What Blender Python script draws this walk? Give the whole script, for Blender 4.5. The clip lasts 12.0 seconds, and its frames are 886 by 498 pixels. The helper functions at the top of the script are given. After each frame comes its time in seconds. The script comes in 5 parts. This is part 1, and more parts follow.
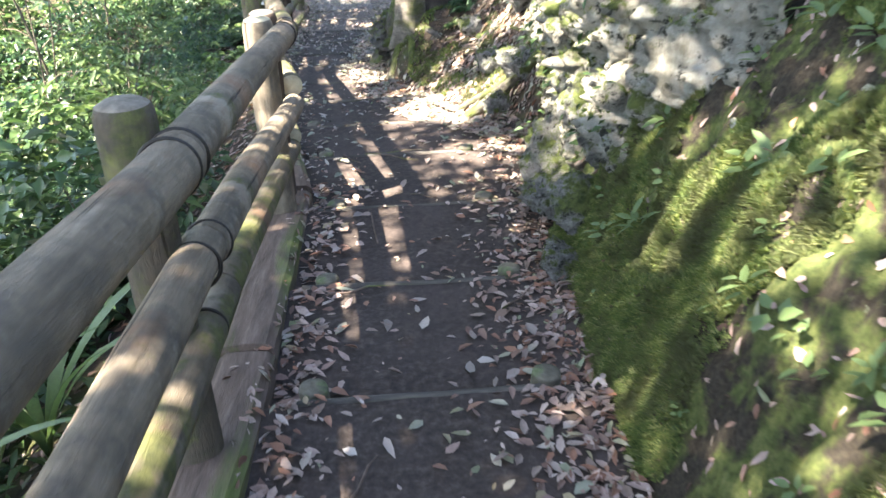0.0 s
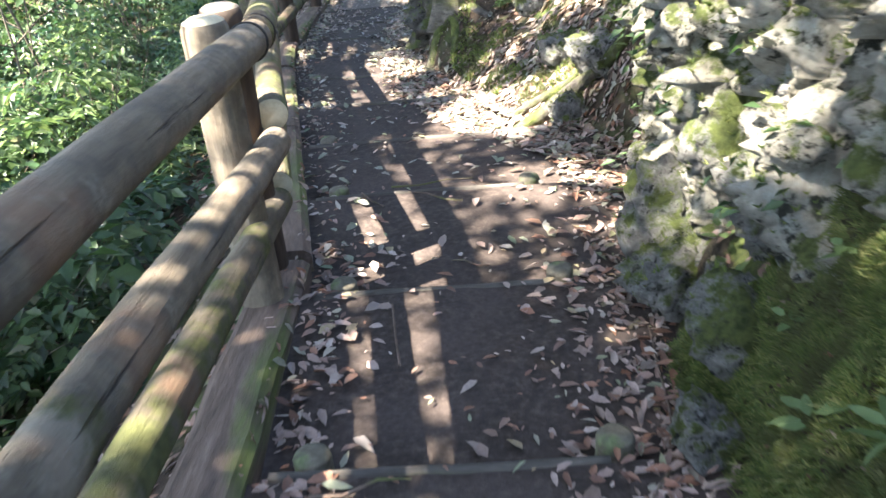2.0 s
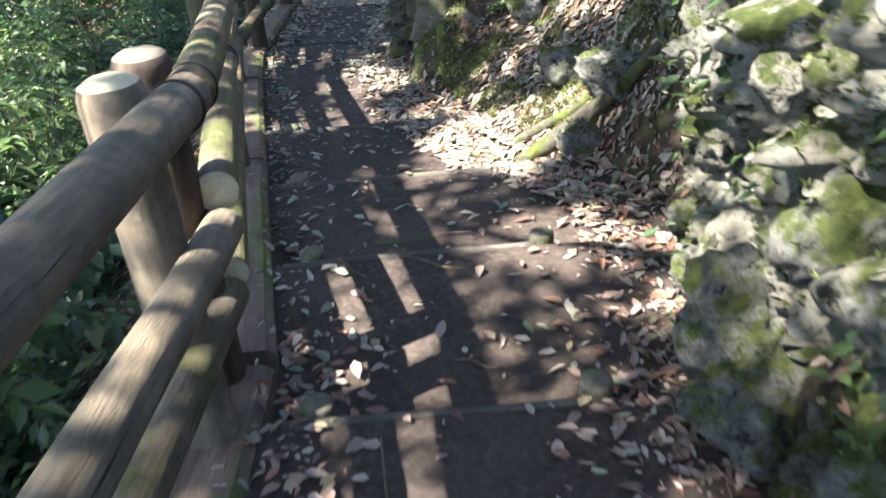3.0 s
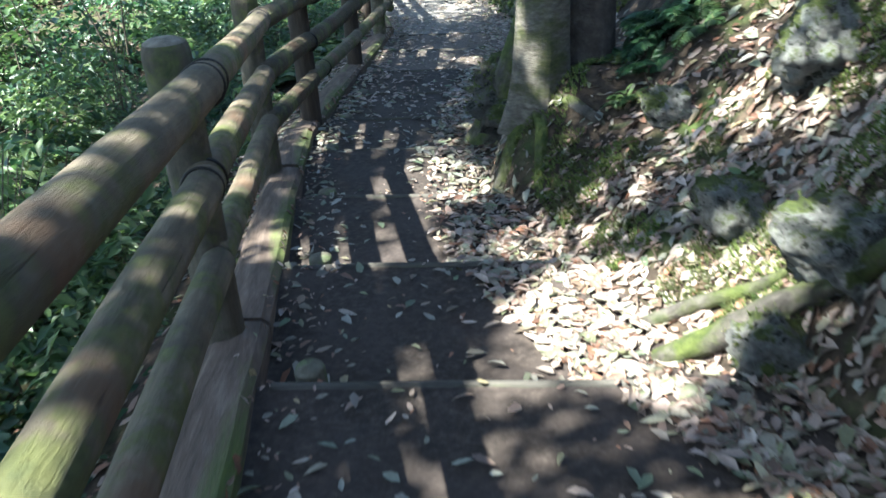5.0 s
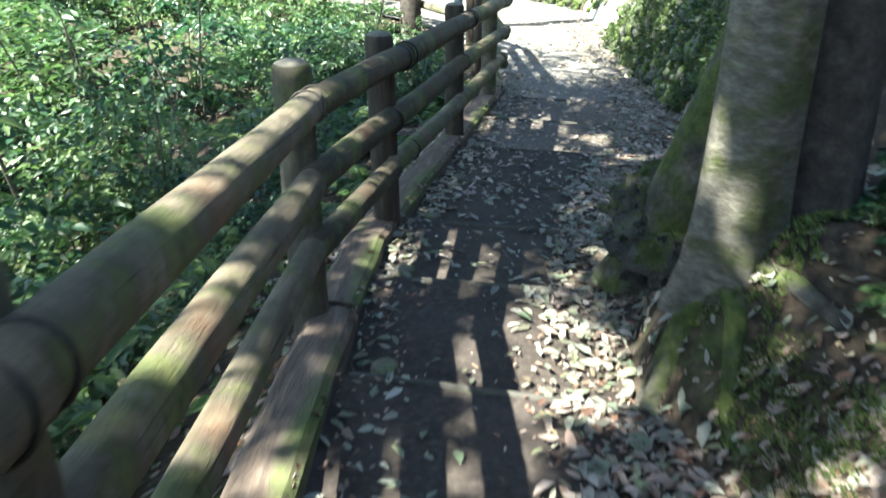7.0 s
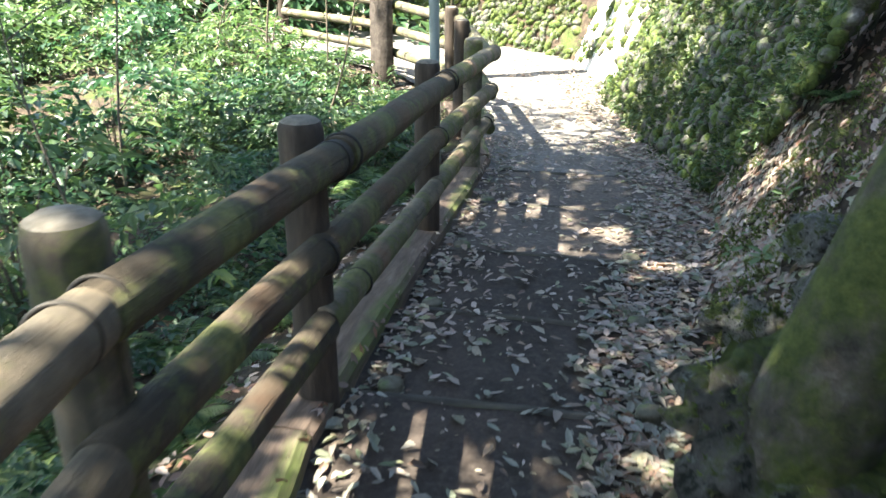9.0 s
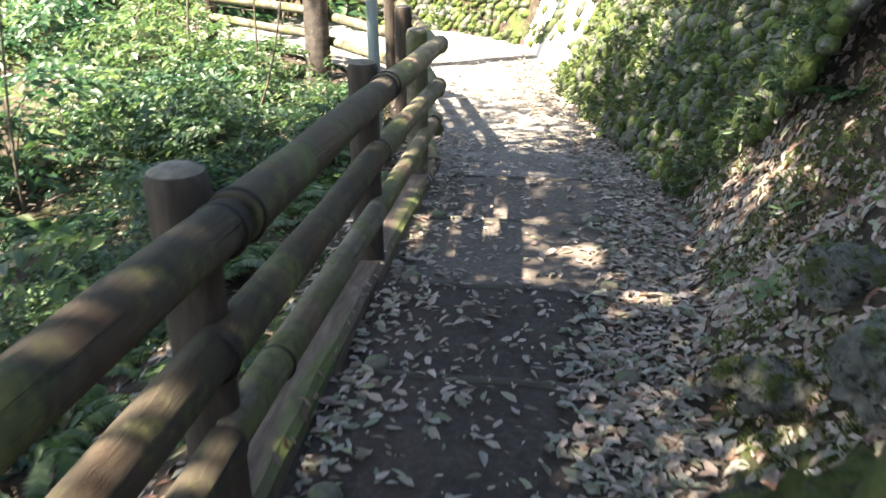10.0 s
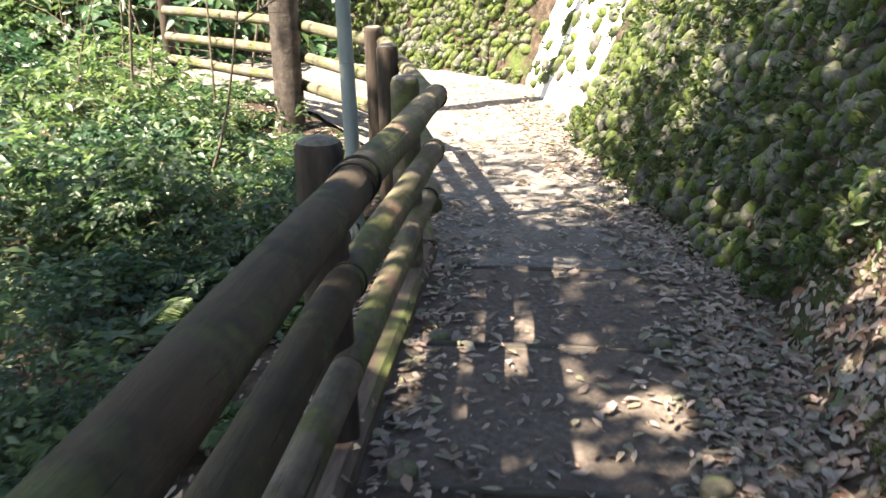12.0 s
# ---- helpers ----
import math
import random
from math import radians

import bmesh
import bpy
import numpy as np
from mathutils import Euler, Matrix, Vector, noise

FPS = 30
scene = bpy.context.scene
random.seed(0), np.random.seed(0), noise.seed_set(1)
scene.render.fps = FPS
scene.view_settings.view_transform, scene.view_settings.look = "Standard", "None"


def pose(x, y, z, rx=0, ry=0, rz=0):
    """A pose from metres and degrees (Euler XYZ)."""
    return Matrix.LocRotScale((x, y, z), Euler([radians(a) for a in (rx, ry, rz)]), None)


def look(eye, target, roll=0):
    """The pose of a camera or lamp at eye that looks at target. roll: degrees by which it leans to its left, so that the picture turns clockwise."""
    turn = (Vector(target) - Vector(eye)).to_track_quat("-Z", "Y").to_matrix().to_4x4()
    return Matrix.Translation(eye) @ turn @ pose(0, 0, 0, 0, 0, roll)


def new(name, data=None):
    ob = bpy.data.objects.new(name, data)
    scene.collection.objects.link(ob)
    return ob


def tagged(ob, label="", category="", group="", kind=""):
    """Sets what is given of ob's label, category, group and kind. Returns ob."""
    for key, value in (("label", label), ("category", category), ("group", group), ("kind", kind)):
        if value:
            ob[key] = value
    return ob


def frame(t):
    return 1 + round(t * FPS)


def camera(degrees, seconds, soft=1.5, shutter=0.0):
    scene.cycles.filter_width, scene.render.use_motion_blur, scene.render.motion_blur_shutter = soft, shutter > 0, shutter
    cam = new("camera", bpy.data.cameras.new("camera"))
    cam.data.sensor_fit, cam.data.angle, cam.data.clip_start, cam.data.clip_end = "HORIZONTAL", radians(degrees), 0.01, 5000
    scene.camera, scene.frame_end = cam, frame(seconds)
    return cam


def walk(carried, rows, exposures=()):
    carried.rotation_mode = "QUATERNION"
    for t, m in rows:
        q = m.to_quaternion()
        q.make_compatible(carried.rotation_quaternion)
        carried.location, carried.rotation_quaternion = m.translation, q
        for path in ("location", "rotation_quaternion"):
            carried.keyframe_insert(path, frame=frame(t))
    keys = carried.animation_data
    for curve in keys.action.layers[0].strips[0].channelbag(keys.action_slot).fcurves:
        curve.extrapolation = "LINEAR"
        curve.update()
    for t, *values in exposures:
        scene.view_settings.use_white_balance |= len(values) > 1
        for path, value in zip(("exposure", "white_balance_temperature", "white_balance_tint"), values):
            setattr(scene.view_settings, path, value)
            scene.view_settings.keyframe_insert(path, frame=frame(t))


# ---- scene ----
cam = camera(58.1, 12.0, shutter=0.55)
METRES, EYE, TILT, LEAN, TURN = 9.3, 1.354, -5.0, 0.0, -3.2
ROWS = [
    (0.0, 0.0, 0.0, 0.0, -0.72, -23.05, 1.68),
    (0.5, -0.0002, 0.0366, 0.0022, -0.52, -24.86, 3.42),
    (1.0, 0.0043, 0.0786, -0.0051, 0.08, -24.12, 3.42),
    (1.5, 0.0013, 0.1191, -0.005, 0.5, -24.4, 2.69),
    (2.0, -0.0009, 0.1584, -0.0111, 2.26, -25.13, 3.73),
    (2.5, -0.0048, 0.2, -0.0101, 2.29, -26.29, 3.6),
    (3.0, -0.0103, 0.2395, -0.0074, 0.63, -26.28, 3.75),
    (3.5, -0.0117, 0.2821, -0.0114, 3.43, -24.0, 3.78),
    (5.5, -0.0309, 0.4583, -0.0166, 8.38, -22.81, 1.26),
    (6.0, -0.0412, 0.502, -0.0173, 10.26, -23.51, 0.24),
    (6.5, -0.0519, 0.5402, -0.0144, 10.53, -24.56, -0.04),
    (7.0, -0.06, 0.5847, -0.014, 15.0, -20.3, -1.24),
    (9.0, -0.0972, 0.7497, -0.0143, 13.68, -17.49, -1.83),
    (9.5, -0.1025, 0.789, -0.0142, 12.72, -17.44, -1.92),
    (10.0, -0.1131, 0.8262, -0.0111, 9.66, -18.69, -1.12),
    (10.5, -0.1185, 0.8695, -0.0163, 9.07, -17.2, 0.55),
    (11.0, -0.1297, 0.9082, -0.013, 6.54, -19.34, 1.07),
    (11.5, -0.1377, 0.9454, -0.014, 9.05, -16.36, 1.49),
    (12.0, -0.1448, 0.9813, -0.0136, 8.71, -16.37, -0.41),
]
EXPOSURE = [(0.0, 3.98, 6800, 12), (1.0, 4.0, 6750, 12), (2.5, 3.6, 6500, 11), (3.5, 2.98, 6150, 8), (5.5, 2.94, 5700, -2), (7.0, 3.08, 5950, -4), (9.0, 3.4, 6600, 4), (10.5, 3.34, 7250, 11), (11.5, 3.34, 7350, 13), (12.0, 2.94, 7300, 12)]
walk(cam, [(t, pose(0, 0, EYE, TILT, LEAN, TURN) @ pose(METRES * x, METRES * y, METRES * z, 90 + pitch, roll, yaw)) for t, x, y, z, yaw, pitch, roll in ROWS], EXPOSURE)

SUN_WAY = Vector((0.60, 0.30, -1.0)).normalized()

# ---- world and sun ----
world = bpy.data.worlds.new("world")
scene.world = world
world.use_nodes = True
wn = world.node_tree.nodes
sky = wn.new("ShaderNodeTexSky")
sky.sky_type, sky.sun_disc = "NISHITA", False
sky.sun_elevation = math.asin(-SUN_WAY.z)
sky.sun_rotation = math.atan2(-SUN_WAY.x, -SUN_WAY.y)
wn["Background"].inputs["Strength"].default_value = 0.066
world.node_tree.links.new(sky.outputs[0], wn["Background"].inputs["Color"])
sun = new("sun", bpy.data.lights.new("sun", "SUN"))
sun.data.energy, sun.data.angle, sun.data.color = 5.0, radians(0.6), (1.0, 0.93, 0.82)
sun.matrix_world = look((-8, -5, 15), Vector((-8, -5, 15)) + SUN_WAY)

# ---- small tools ----
RNG = np.random.default_rng(7)


def group_empty(name, at=(0, 0, 0), **tags):
    ob = new(name)
    ob.empty_display_size = 0.1
    ob.location = at
    return tagged(ob, **tags)


def mesh_of(name, verts, faces, material, smooth=True):
    me = bpy.data.meshes.new(name)
    me.from_pydata([tuple(v) for v in verts], [], [tuple(f) for f in faces])
    me.materials.append(material)
    if smooth:
        me.polygons.foreach_set("use_smooth", [True] * len(me.polygons))
    me.update()
    return me


def bulk_mesh(name, verts, faces, material, smooth=False):
    """A large mesh whose faces all have the same number of corners."""
    verts, faces = np.asarray(verts, np.float32), np.asarray(faces, np.int32)
    n, k = faces.shape
    me = bpy.data.meshes.new(name)
    me.vertices.add(len(verts))
    me.vertices.foreach_set("co", verts.ravel())
    me.loops.add(n * k)
    me.loops.foreach_set("vertex_index", faces.ravel())
    me.polygons.add(n)
    me.polygons.foreach_set("loop_start", np.arange(0, n * k, k, dtype=np.int32))
    me.polygons.foreach_set("loop_total", np.full(n, k, np.int32))
    if smooth:
        me.polygons.foreach_set("use_smooth", np.ones(n, bool))
    me.materials.append(material)
    me.update(calc_edges=True)
    me.validate()
    return me


def child(name, me, parent, m=None, label=""):
    ob = new(name, me)
    ob.parent = parent
    if m is not None:
        ob.matrix_local = m
    return tagged(ob, label) if label else ob


def part(name, bm, material, parent, label="", smooth=True):
    me = bpy.data.meshes.new(name)
    bm.to_mesh(me)
    bm.free()
    me.materials.append(material)
    if smooth:
        me.polygons.foreach_set("use_smooth", [True] * len(me.polygons))
    return child(name, me, parent, None, label)


def fbm(p, scale, octaves=3):
    return noise.fractal(Vector(p) * scale, 1.0, 2.0, octaves)


def rotations(yaw, tilt, roll):
    """Rotation matrices, n x 3 x 3, from arrays of radians: roll about x, tilt about y, yaw about z."""
    cy, sy, ct, st, cr, sr = np.cos(yaw), np.sin(yaw), np.cos(tilt), np.sin(tilt), np.cos(roll), np.sin(roll)
    z = np.zeros_like(cy)
    o = z + 1
    rz = np.stack([cy, -sy, z, sy, cy, z, z, z, o], -1).reshape(-1, 3, 3)
    ry = np.stack([ct, z, st, z, o, z, -st, z, ct], -1).reshape(-1, 3, 3)
    rx = np.stack([o, z, z, z, cr, -sr, z, sr, cr], -1).reshape(-1, 3, 3)
    return rz @ ry @ rx


def scattered(base, places, turns, sizes):
    """Vertices and faces of many copies of base, a pair of vertices and equal-sided faces."""
    bv, bf = np.asarray(base[0], float), np.asarray(base[1], int)
    sizes = np.asarray(sizes, float).reshape(len(places), -1)
    v = np.einsum("nij,nkj->nki", turns, bv[None] * sizes[:, None, :]) + np.asarray(places)[:, None, :]
    f = bf[None] + (np.arange(len(places)) * len(bv))[:, None, None]
    return v.reshape(-1, 3), f.reshape(-1, bf.shape[1])


# ---- materials ----
def nodes_of(name):
    m = bpy.data.materials.new(name)
    m.use_nodes = True
    t = m.node_tree
    return m, t, t.nodes["Principled BSDF"]


def add(t, kind, **inputs):
    n = t.nodes.new(kind)
    for k, v in inputs.items():
        n.inputs[k].default_value = v
    return n


def ramp(t, source, stops):
    r = t.nodes.new("ShaderNodeValToRGB")
    e = r.color_ramp.elements
    while len(e) < len(stops):
        e.new(0.5)
    for el, (p, c) in zip(e, stops):
        el.position, el.color = p, (*c, 1)
    t.links.new(source, r.inputs[0])
    return r.outputs[0]


def mixed(t, fac, a, b):
    n = t.nodes.new("ShaderNodeMix")
    n.data_type = "RGBA"
    for s, v in ((n.inputs[0], fac), (n.inputs[6], a), (n.inputs[7], b)):
        if isinstance(v, tuple):
            s.default_value = (*v, 1)
        elif isinstance(v, float):
            s.default_value = v
        else:
            t.links.new(v, s)
    return n.outputs[2]


def coords(t, kind="Object", stretch=(1, 1, 1)):
    c = t.nodes.new("ShaderNodeTexCoord")
    mp = t.nodes.new("ShaderNodeMapping")
    mp.inputs["Scale"].default_value = stretch
    t.links.new(c.outputs[kind], mp.inputs[0])
    return mp.outputs[0]


def noise_out(t, vec, scale, detail=6.0, rough=0.6):
    n = add(t, "ShaderNodeTexNoise", Scale=scale, Detail=detail, Roughness=rough)
    t.links.new(vec, n.inputs["Vector"])
    return n.outputs["Fac"]


def bump(t, bsdf, height, strength, distance=0.02):
    b = add(t, "ShaderNodeBump", Strength=strength, Distance=distance)
    t.links.new(height, b.inputs["Height"])
    t.links.new(b.outputs[0], bsdf.inputs["Normal"])


def surface(name, stops, scale, rough=0.9, relief=0.6, distance=0.02, patch=None, patch_scale=3.0, patch_at=(0.52, 0.62), stretch=(1, 1, 1), vary=0.0):
    """Grainy colour from stops; patch: a second set of stops in blotches."""
    m, t, b = nodes_of(name)
    vec = coords(t, "Object", stretch)
    fine = noise_out(t, vec, scale, 9.0, 0.68)
    col = ramp(t, fine, stops)
    if patch:
        col2 = ramp(t, noise_out(t, vec, scale * 1.7, 8.0, 0.7), patch)
        where = ramp(t, noise_out(t, vec, patch_scale, 7.0, 0.62), [(patch_at[0], (0, 0, 0)), (patch_at[1], (1, 1, 1))])
        col = mixed(t, where, col, col2)
    if vary:
        info = t.nodes.new("ShaderNodeObjectInfo")
        hsv = t.nodes.new("ShaderNodeHueSaturation")
        mr = add(t, "ShaderNodeMapRange", **{"To Min": 1 - vary, "To Max": 1 + vary})
        t.links.new(info.outputs["Random"], mr.inputs["Value"])
        t.links.new(mr.outputs[0], hsv.inputs["Value"])
        t.links.new(col, hsv.inputs["Color"])
        col = hsv.outputs[0]
    t.links.new(col, b.inputs["Base Color"])
    b.inputs["Roughness"].default_value = rough
    b.inputs["Specular IOR Level"].default_value = 0.3
    bump(t, b, noise_out(t, vec, scale * 2.2, 9.0, 0.7), relief, distance)
    return m


def leafy(name, stops, rough=0.5, through_light=0.35, single=False, drift=None):
    """Leaf: a colour for each leaf from stops, with light passing through."""
    m, t, b = nodes_of(name)
    if single:
        src = t.nodes.new("ShaderNodeObjectInfo").outputs["Random"]
    else:
        src = t.nodes.new("ShaderNodeNewGeometry").outputs["Random Per Island"]
    col = ramp(t, src, stops)
    vec = coords(t)
    col = mixed(t, ramp(t, noise_out(t, vec, 90.0), [(0.35, (0.0, 0.0, 0.0)), (0.75, (0.6, 0.6, 0.6))]), col, mixed(t, 0.55, col, (0.03, 0.025, 0.015)))
    if drift:
        col = mixed(t, ramp(t, noise_out(t, vec, 4.5, 8.0, 0.68), [(0.44, (0.0, 0.0, 0.0)), (0.58, (0.9, 0.9, 0.9))]), col, drift)
    t.links.new(col, b.inputs["Base Color"])
    b.inputs["Roughness"].default_value = rough
    b.inputs["Specular IOR Level"].default_value = 0.4
    bump(t, b, noise_out(t, vec, 160.0), 0.25, 0.004)
    if through_light:
        tr = t.nodes.new("ShaderNodeBsdfTranslucent")
        hs = add(t, "ShaderNodeHueSaturation", Saturation=1.15, Value=1.5)
        t.links.new(col, hs.inputs["Color"])
        t.links.new(hs.outputs[0], tr.inputs["Color"])
        mx = add(t, "ShaderNodeMixShader", Fac=through_light)
        t.links.new(b.outputs[0], mx.inputs[1])
        t.links.new(tr.outputs[0], mx.inputs[2])
        t.links.new(mx.outputs[0], t.nodes["Material Output"].inputs[0])
    return m


M_SOIL = surface("forest_soil", [(0.3, (0.014, 0.01, 0.007)), (0.5, (0.045, 0.032, 0.022)), (0.72, (0.12, 0.085, 0.058))], 14, 0.95, 0.8, 0.03,
                 patch=[(0.3, (0.02, 0.035, 0.008)), (0.7, (0.09, 0.12, 0.03))], patch_scale=1.6, patch_at=(0.52, 0.66))
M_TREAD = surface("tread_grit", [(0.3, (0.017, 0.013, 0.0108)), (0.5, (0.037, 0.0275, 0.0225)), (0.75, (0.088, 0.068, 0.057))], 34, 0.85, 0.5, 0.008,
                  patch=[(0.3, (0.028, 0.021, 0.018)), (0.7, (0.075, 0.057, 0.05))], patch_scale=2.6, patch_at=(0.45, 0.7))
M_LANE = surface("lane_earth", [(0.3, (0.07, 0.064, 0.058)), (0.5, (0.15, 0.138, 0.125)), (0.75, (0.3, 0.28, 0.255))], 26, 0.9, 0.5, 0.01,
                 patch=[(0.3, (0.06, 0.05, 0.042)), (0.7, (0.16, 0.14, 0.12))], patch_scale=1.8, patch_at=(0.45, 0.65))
# dark tone with the shade over the lower treads put into it
M_TREAD_SHADED = surface("tread_damp", [(0.3, (0.02, 0.0145, 0.0115)), (0.5, (0.035, 0.0265, 0.0215)), (0.75, (0.085, 0.066, 0.054))], 34, 0.8, 0.5, 0.008,
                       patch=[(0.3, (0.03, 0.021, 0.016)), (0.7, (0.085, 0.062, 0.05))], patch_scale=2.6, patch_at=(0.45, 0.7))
# paler grit, with the brighter sky light on the last treads put in
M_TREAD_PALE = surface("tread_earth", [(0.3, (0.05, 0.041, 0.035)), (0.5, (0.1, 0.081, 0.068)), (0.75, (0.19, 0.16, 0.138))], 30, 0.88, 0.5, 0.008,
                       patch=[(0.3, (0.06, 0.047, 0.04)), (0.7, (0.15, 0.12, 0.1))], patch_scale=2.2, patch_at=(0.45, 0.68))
# glaring sun on the far wall put into a pale base colour
M_PALE = surface("pale_plaster", [(0.3, (0.4, 0.38, 0.33)), (0.6, (0.58, 0.56, 0.5)), (0.8, (0.7, 0.68, 0.62))], 9, 0.9, 0.5, 0.02)
M_BOARD = surface("riser_wood", [(0.3, (0.03, 0.027, 0.024)), (0.6, (0.085, 0.076, 0.064)), (0.8, (0.16, 0.145, 0.12))], 22, 0.85, 0.5, 0.01, stretch=(0.2, 1, 1),
                  patch=[(0.3, (0.03, 0.045, 0.012)), (0.7, (0.09, 0.11, 0.03))], patch_scale=4, patch_at=(0.55, 0.7))
M_CURB = surface("curb_wood", [(0.3, (0.045, 0.032, 0.025)), (0.55, (0.125, 0.09, 0.07)), (0.8, (0.24, 0.185, 0.15))], 20, 0.9, 0.6, 0.012, stretch=(0.15, 1, 1),
                 patch=[(0.3, (0.035, 0.055, 0.012)), (0.7, (0.13, 0.17, 0.04))], patch_scale=3.2, patch_at=(0.54, 0.66))
M_STAKE = surface("stake_wood", [(0.3, (0.06, 0.054, 0.038)), (0.6, (0.12, 0.108, 0.08)), (0.8, (0.19, 0.175, 0.13))], 30, 0.85, 0.5, 0.008,
                  patch=[(0.3, (0.05, 0.07, 0.03)), (0.7, (0.13, 0.15, 0.07))], patch_scale=9)


def log_wood(name, moss_at, tone=1.0, along=(0.10, 1, 1), crack_along=(0.035, 1, 1), warm=0.0):
    """Peeled log: mottled grey-brown weathered wood along x, with drying cracks, moss and orange stains."""
    m, t, b = nodes_of(name)
    vec = coords(t, "Object", along)
    round_vec = coords(t)
    info = t.nodes.new("ShaderNodeObjectInfo")
    shift = t.nodes.new("ShaderNodeVectorMath")
    shift.operation = "ADD"
    t.links.new(vec, shift.inputs[0])
    t.links.new(info.outputs["Location"], shift.inputs[1])
    vec = shift.outputs[0]
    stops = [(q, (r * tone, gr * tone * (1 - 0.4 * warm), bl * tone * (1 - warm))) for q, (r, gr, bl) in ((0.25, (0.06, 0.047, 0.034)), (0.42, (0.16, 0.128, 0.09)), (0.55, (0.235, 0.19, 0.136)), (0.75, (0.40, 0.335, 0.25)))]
    col = ramp(t, noise_out(t, vec, 14, 12.0, 0.74), stops)
    blotch = ramp(t, noise_out(t, round_vec, 7, 7.0, 0.66), [(0.44, (0, 0, 0)), (0.6, (0.75, 0.75, 0.75))])
    col = mixed(t, blotch, col, (0.085 * tone, 0.075 * tone * (1 - 0.4 * warm), 0.06 * tone * (1 - warm)))
    pale = ramp(t, noise_out(t, round_vec, 4.2, 8.0, 0.7), [(0.56, (0, 0, 0)), (0.64, (0.6, 0.6, 0.6))])
    col = mixed(t, pale, col, (0.33 * tone, 0.295 * tone * (1 - 0.4 * warm), 0.235 * tone * (1 - warm)))
    stain = ramp(t, noise_out(t, round_vec, 2.3, 5.0), [(0.57, (0, 0, 0)), (0.68, (1, 1, 1))])
    col = mixed(t, stain, col, mixed(t, 0.45, col, (0.24 * tone, 0.11 * tone, 0.055 * tone)))
    crack_vec = coords(t, "Object", crack_along)
    crack = ramp(t, noise_out(t, crack_vec, 26, 6.0, 0.6), [(0.64, (0, 0, 0)), (0.68, (0.8, 0.8, 0.8))])
    col = mixed(t, crack, col, (0.025, 0.02, 0.016))
    mossy = ramp(t, noise_out(t, round_vec, 22, 9.0, 0.72), [(0.3, (0.035, 0.046, 0.014)), (0.7, (0.15, 0.155, 0.05))])
    where = ramp(t, noise_out(t, round_vec, 3.6, 11.0, 0.74), [(moss_at, (0, 0, 0)), (moss_at + 0.09, (0.9, 0.9, 0.9))])
    col = mixed(t, where, col, mossy)
    t.links.new(col, b.inputs["Base Color"])
    b.inputs["Roughness"].default_value = 0.8
    b.inputs["Specular IOR Level"].default_value = 0.3
    low = t.nodes.new("ShaderNodeMath")
    low.operation = "SUBTRACT"
    t.links.new(noise_out(t, vec, 34, 12.0, 0.75), low.inputs[0])
    t.links.new(crack, low.inputs[1])
    bump(t, b, low.outputs[0], 0.9, 0.02)
    return m


M_RAIL = log_wood("rail_wood", 0.60, 1.0)
# low tone: shade over the lower fence put into the brown wood
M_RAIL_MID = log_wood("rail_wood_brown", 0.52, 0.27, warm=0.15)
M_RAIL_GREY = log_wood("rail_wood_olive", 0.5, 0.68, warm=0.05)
# same wood, shade again put into its tone
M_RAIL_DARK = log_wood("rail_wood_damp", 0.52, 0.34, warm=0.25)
M_RAIL_MOSS = log_wood("rail_wood_mossy", 0.47, 0.75)
M_POST = log_wood("post_wood", 0.62, 0.9, (1, 1, 0.10), (1, 1, 0.035))
M_POST_GREY = log_wood("post_wood_grey", 0.5, 0.5, (1, 1, 0.10), (1, 1, 0.035))
M_POST_DARK = surface("post_wood_dark", [(0.3, (0.018, 0.013, 0.01)), (0.55, (0.055, 0.04, 0.03)), (0.8, (0.12, 0.088, 0.068))], 18, 0.85, 0.5, 0.012, stretch=(1, 1, 0.15))
M_CUT_GREY = surface("weathered_cut", [(0.3, (0.09, 0.078, 0.062)), (0.7, (0.24, 0.21, 0.17))], 30, 0.85, 0.4, 0.006)
M_CUT = surface("cut_wood", [(0.3, (0.34, 0.28, 0.18)), (0.7, (0.62, 0.55, 0.38))], 16, 0.8, 0.3, 0.005)
M_WIRE, wt, wb = nodes_of("wire_iron")
wb.inputs["Base Color"].default_value = (0.03, 0.026, 0.022, 1)
wb.inputs["Roughness"].default_value, wb.inputs["Metallic"].default_value = 0.6, 0.6
M_BOLT, bt, bb = nodes_of("bolt_steel")
bb.inputs["Base Color"].default_value = (0.62, 0.63, 0.66, 1)
bb.inputs["Roughness"].default_value, bb.inputs["Metallic"].default_value = 0.28, 1.0
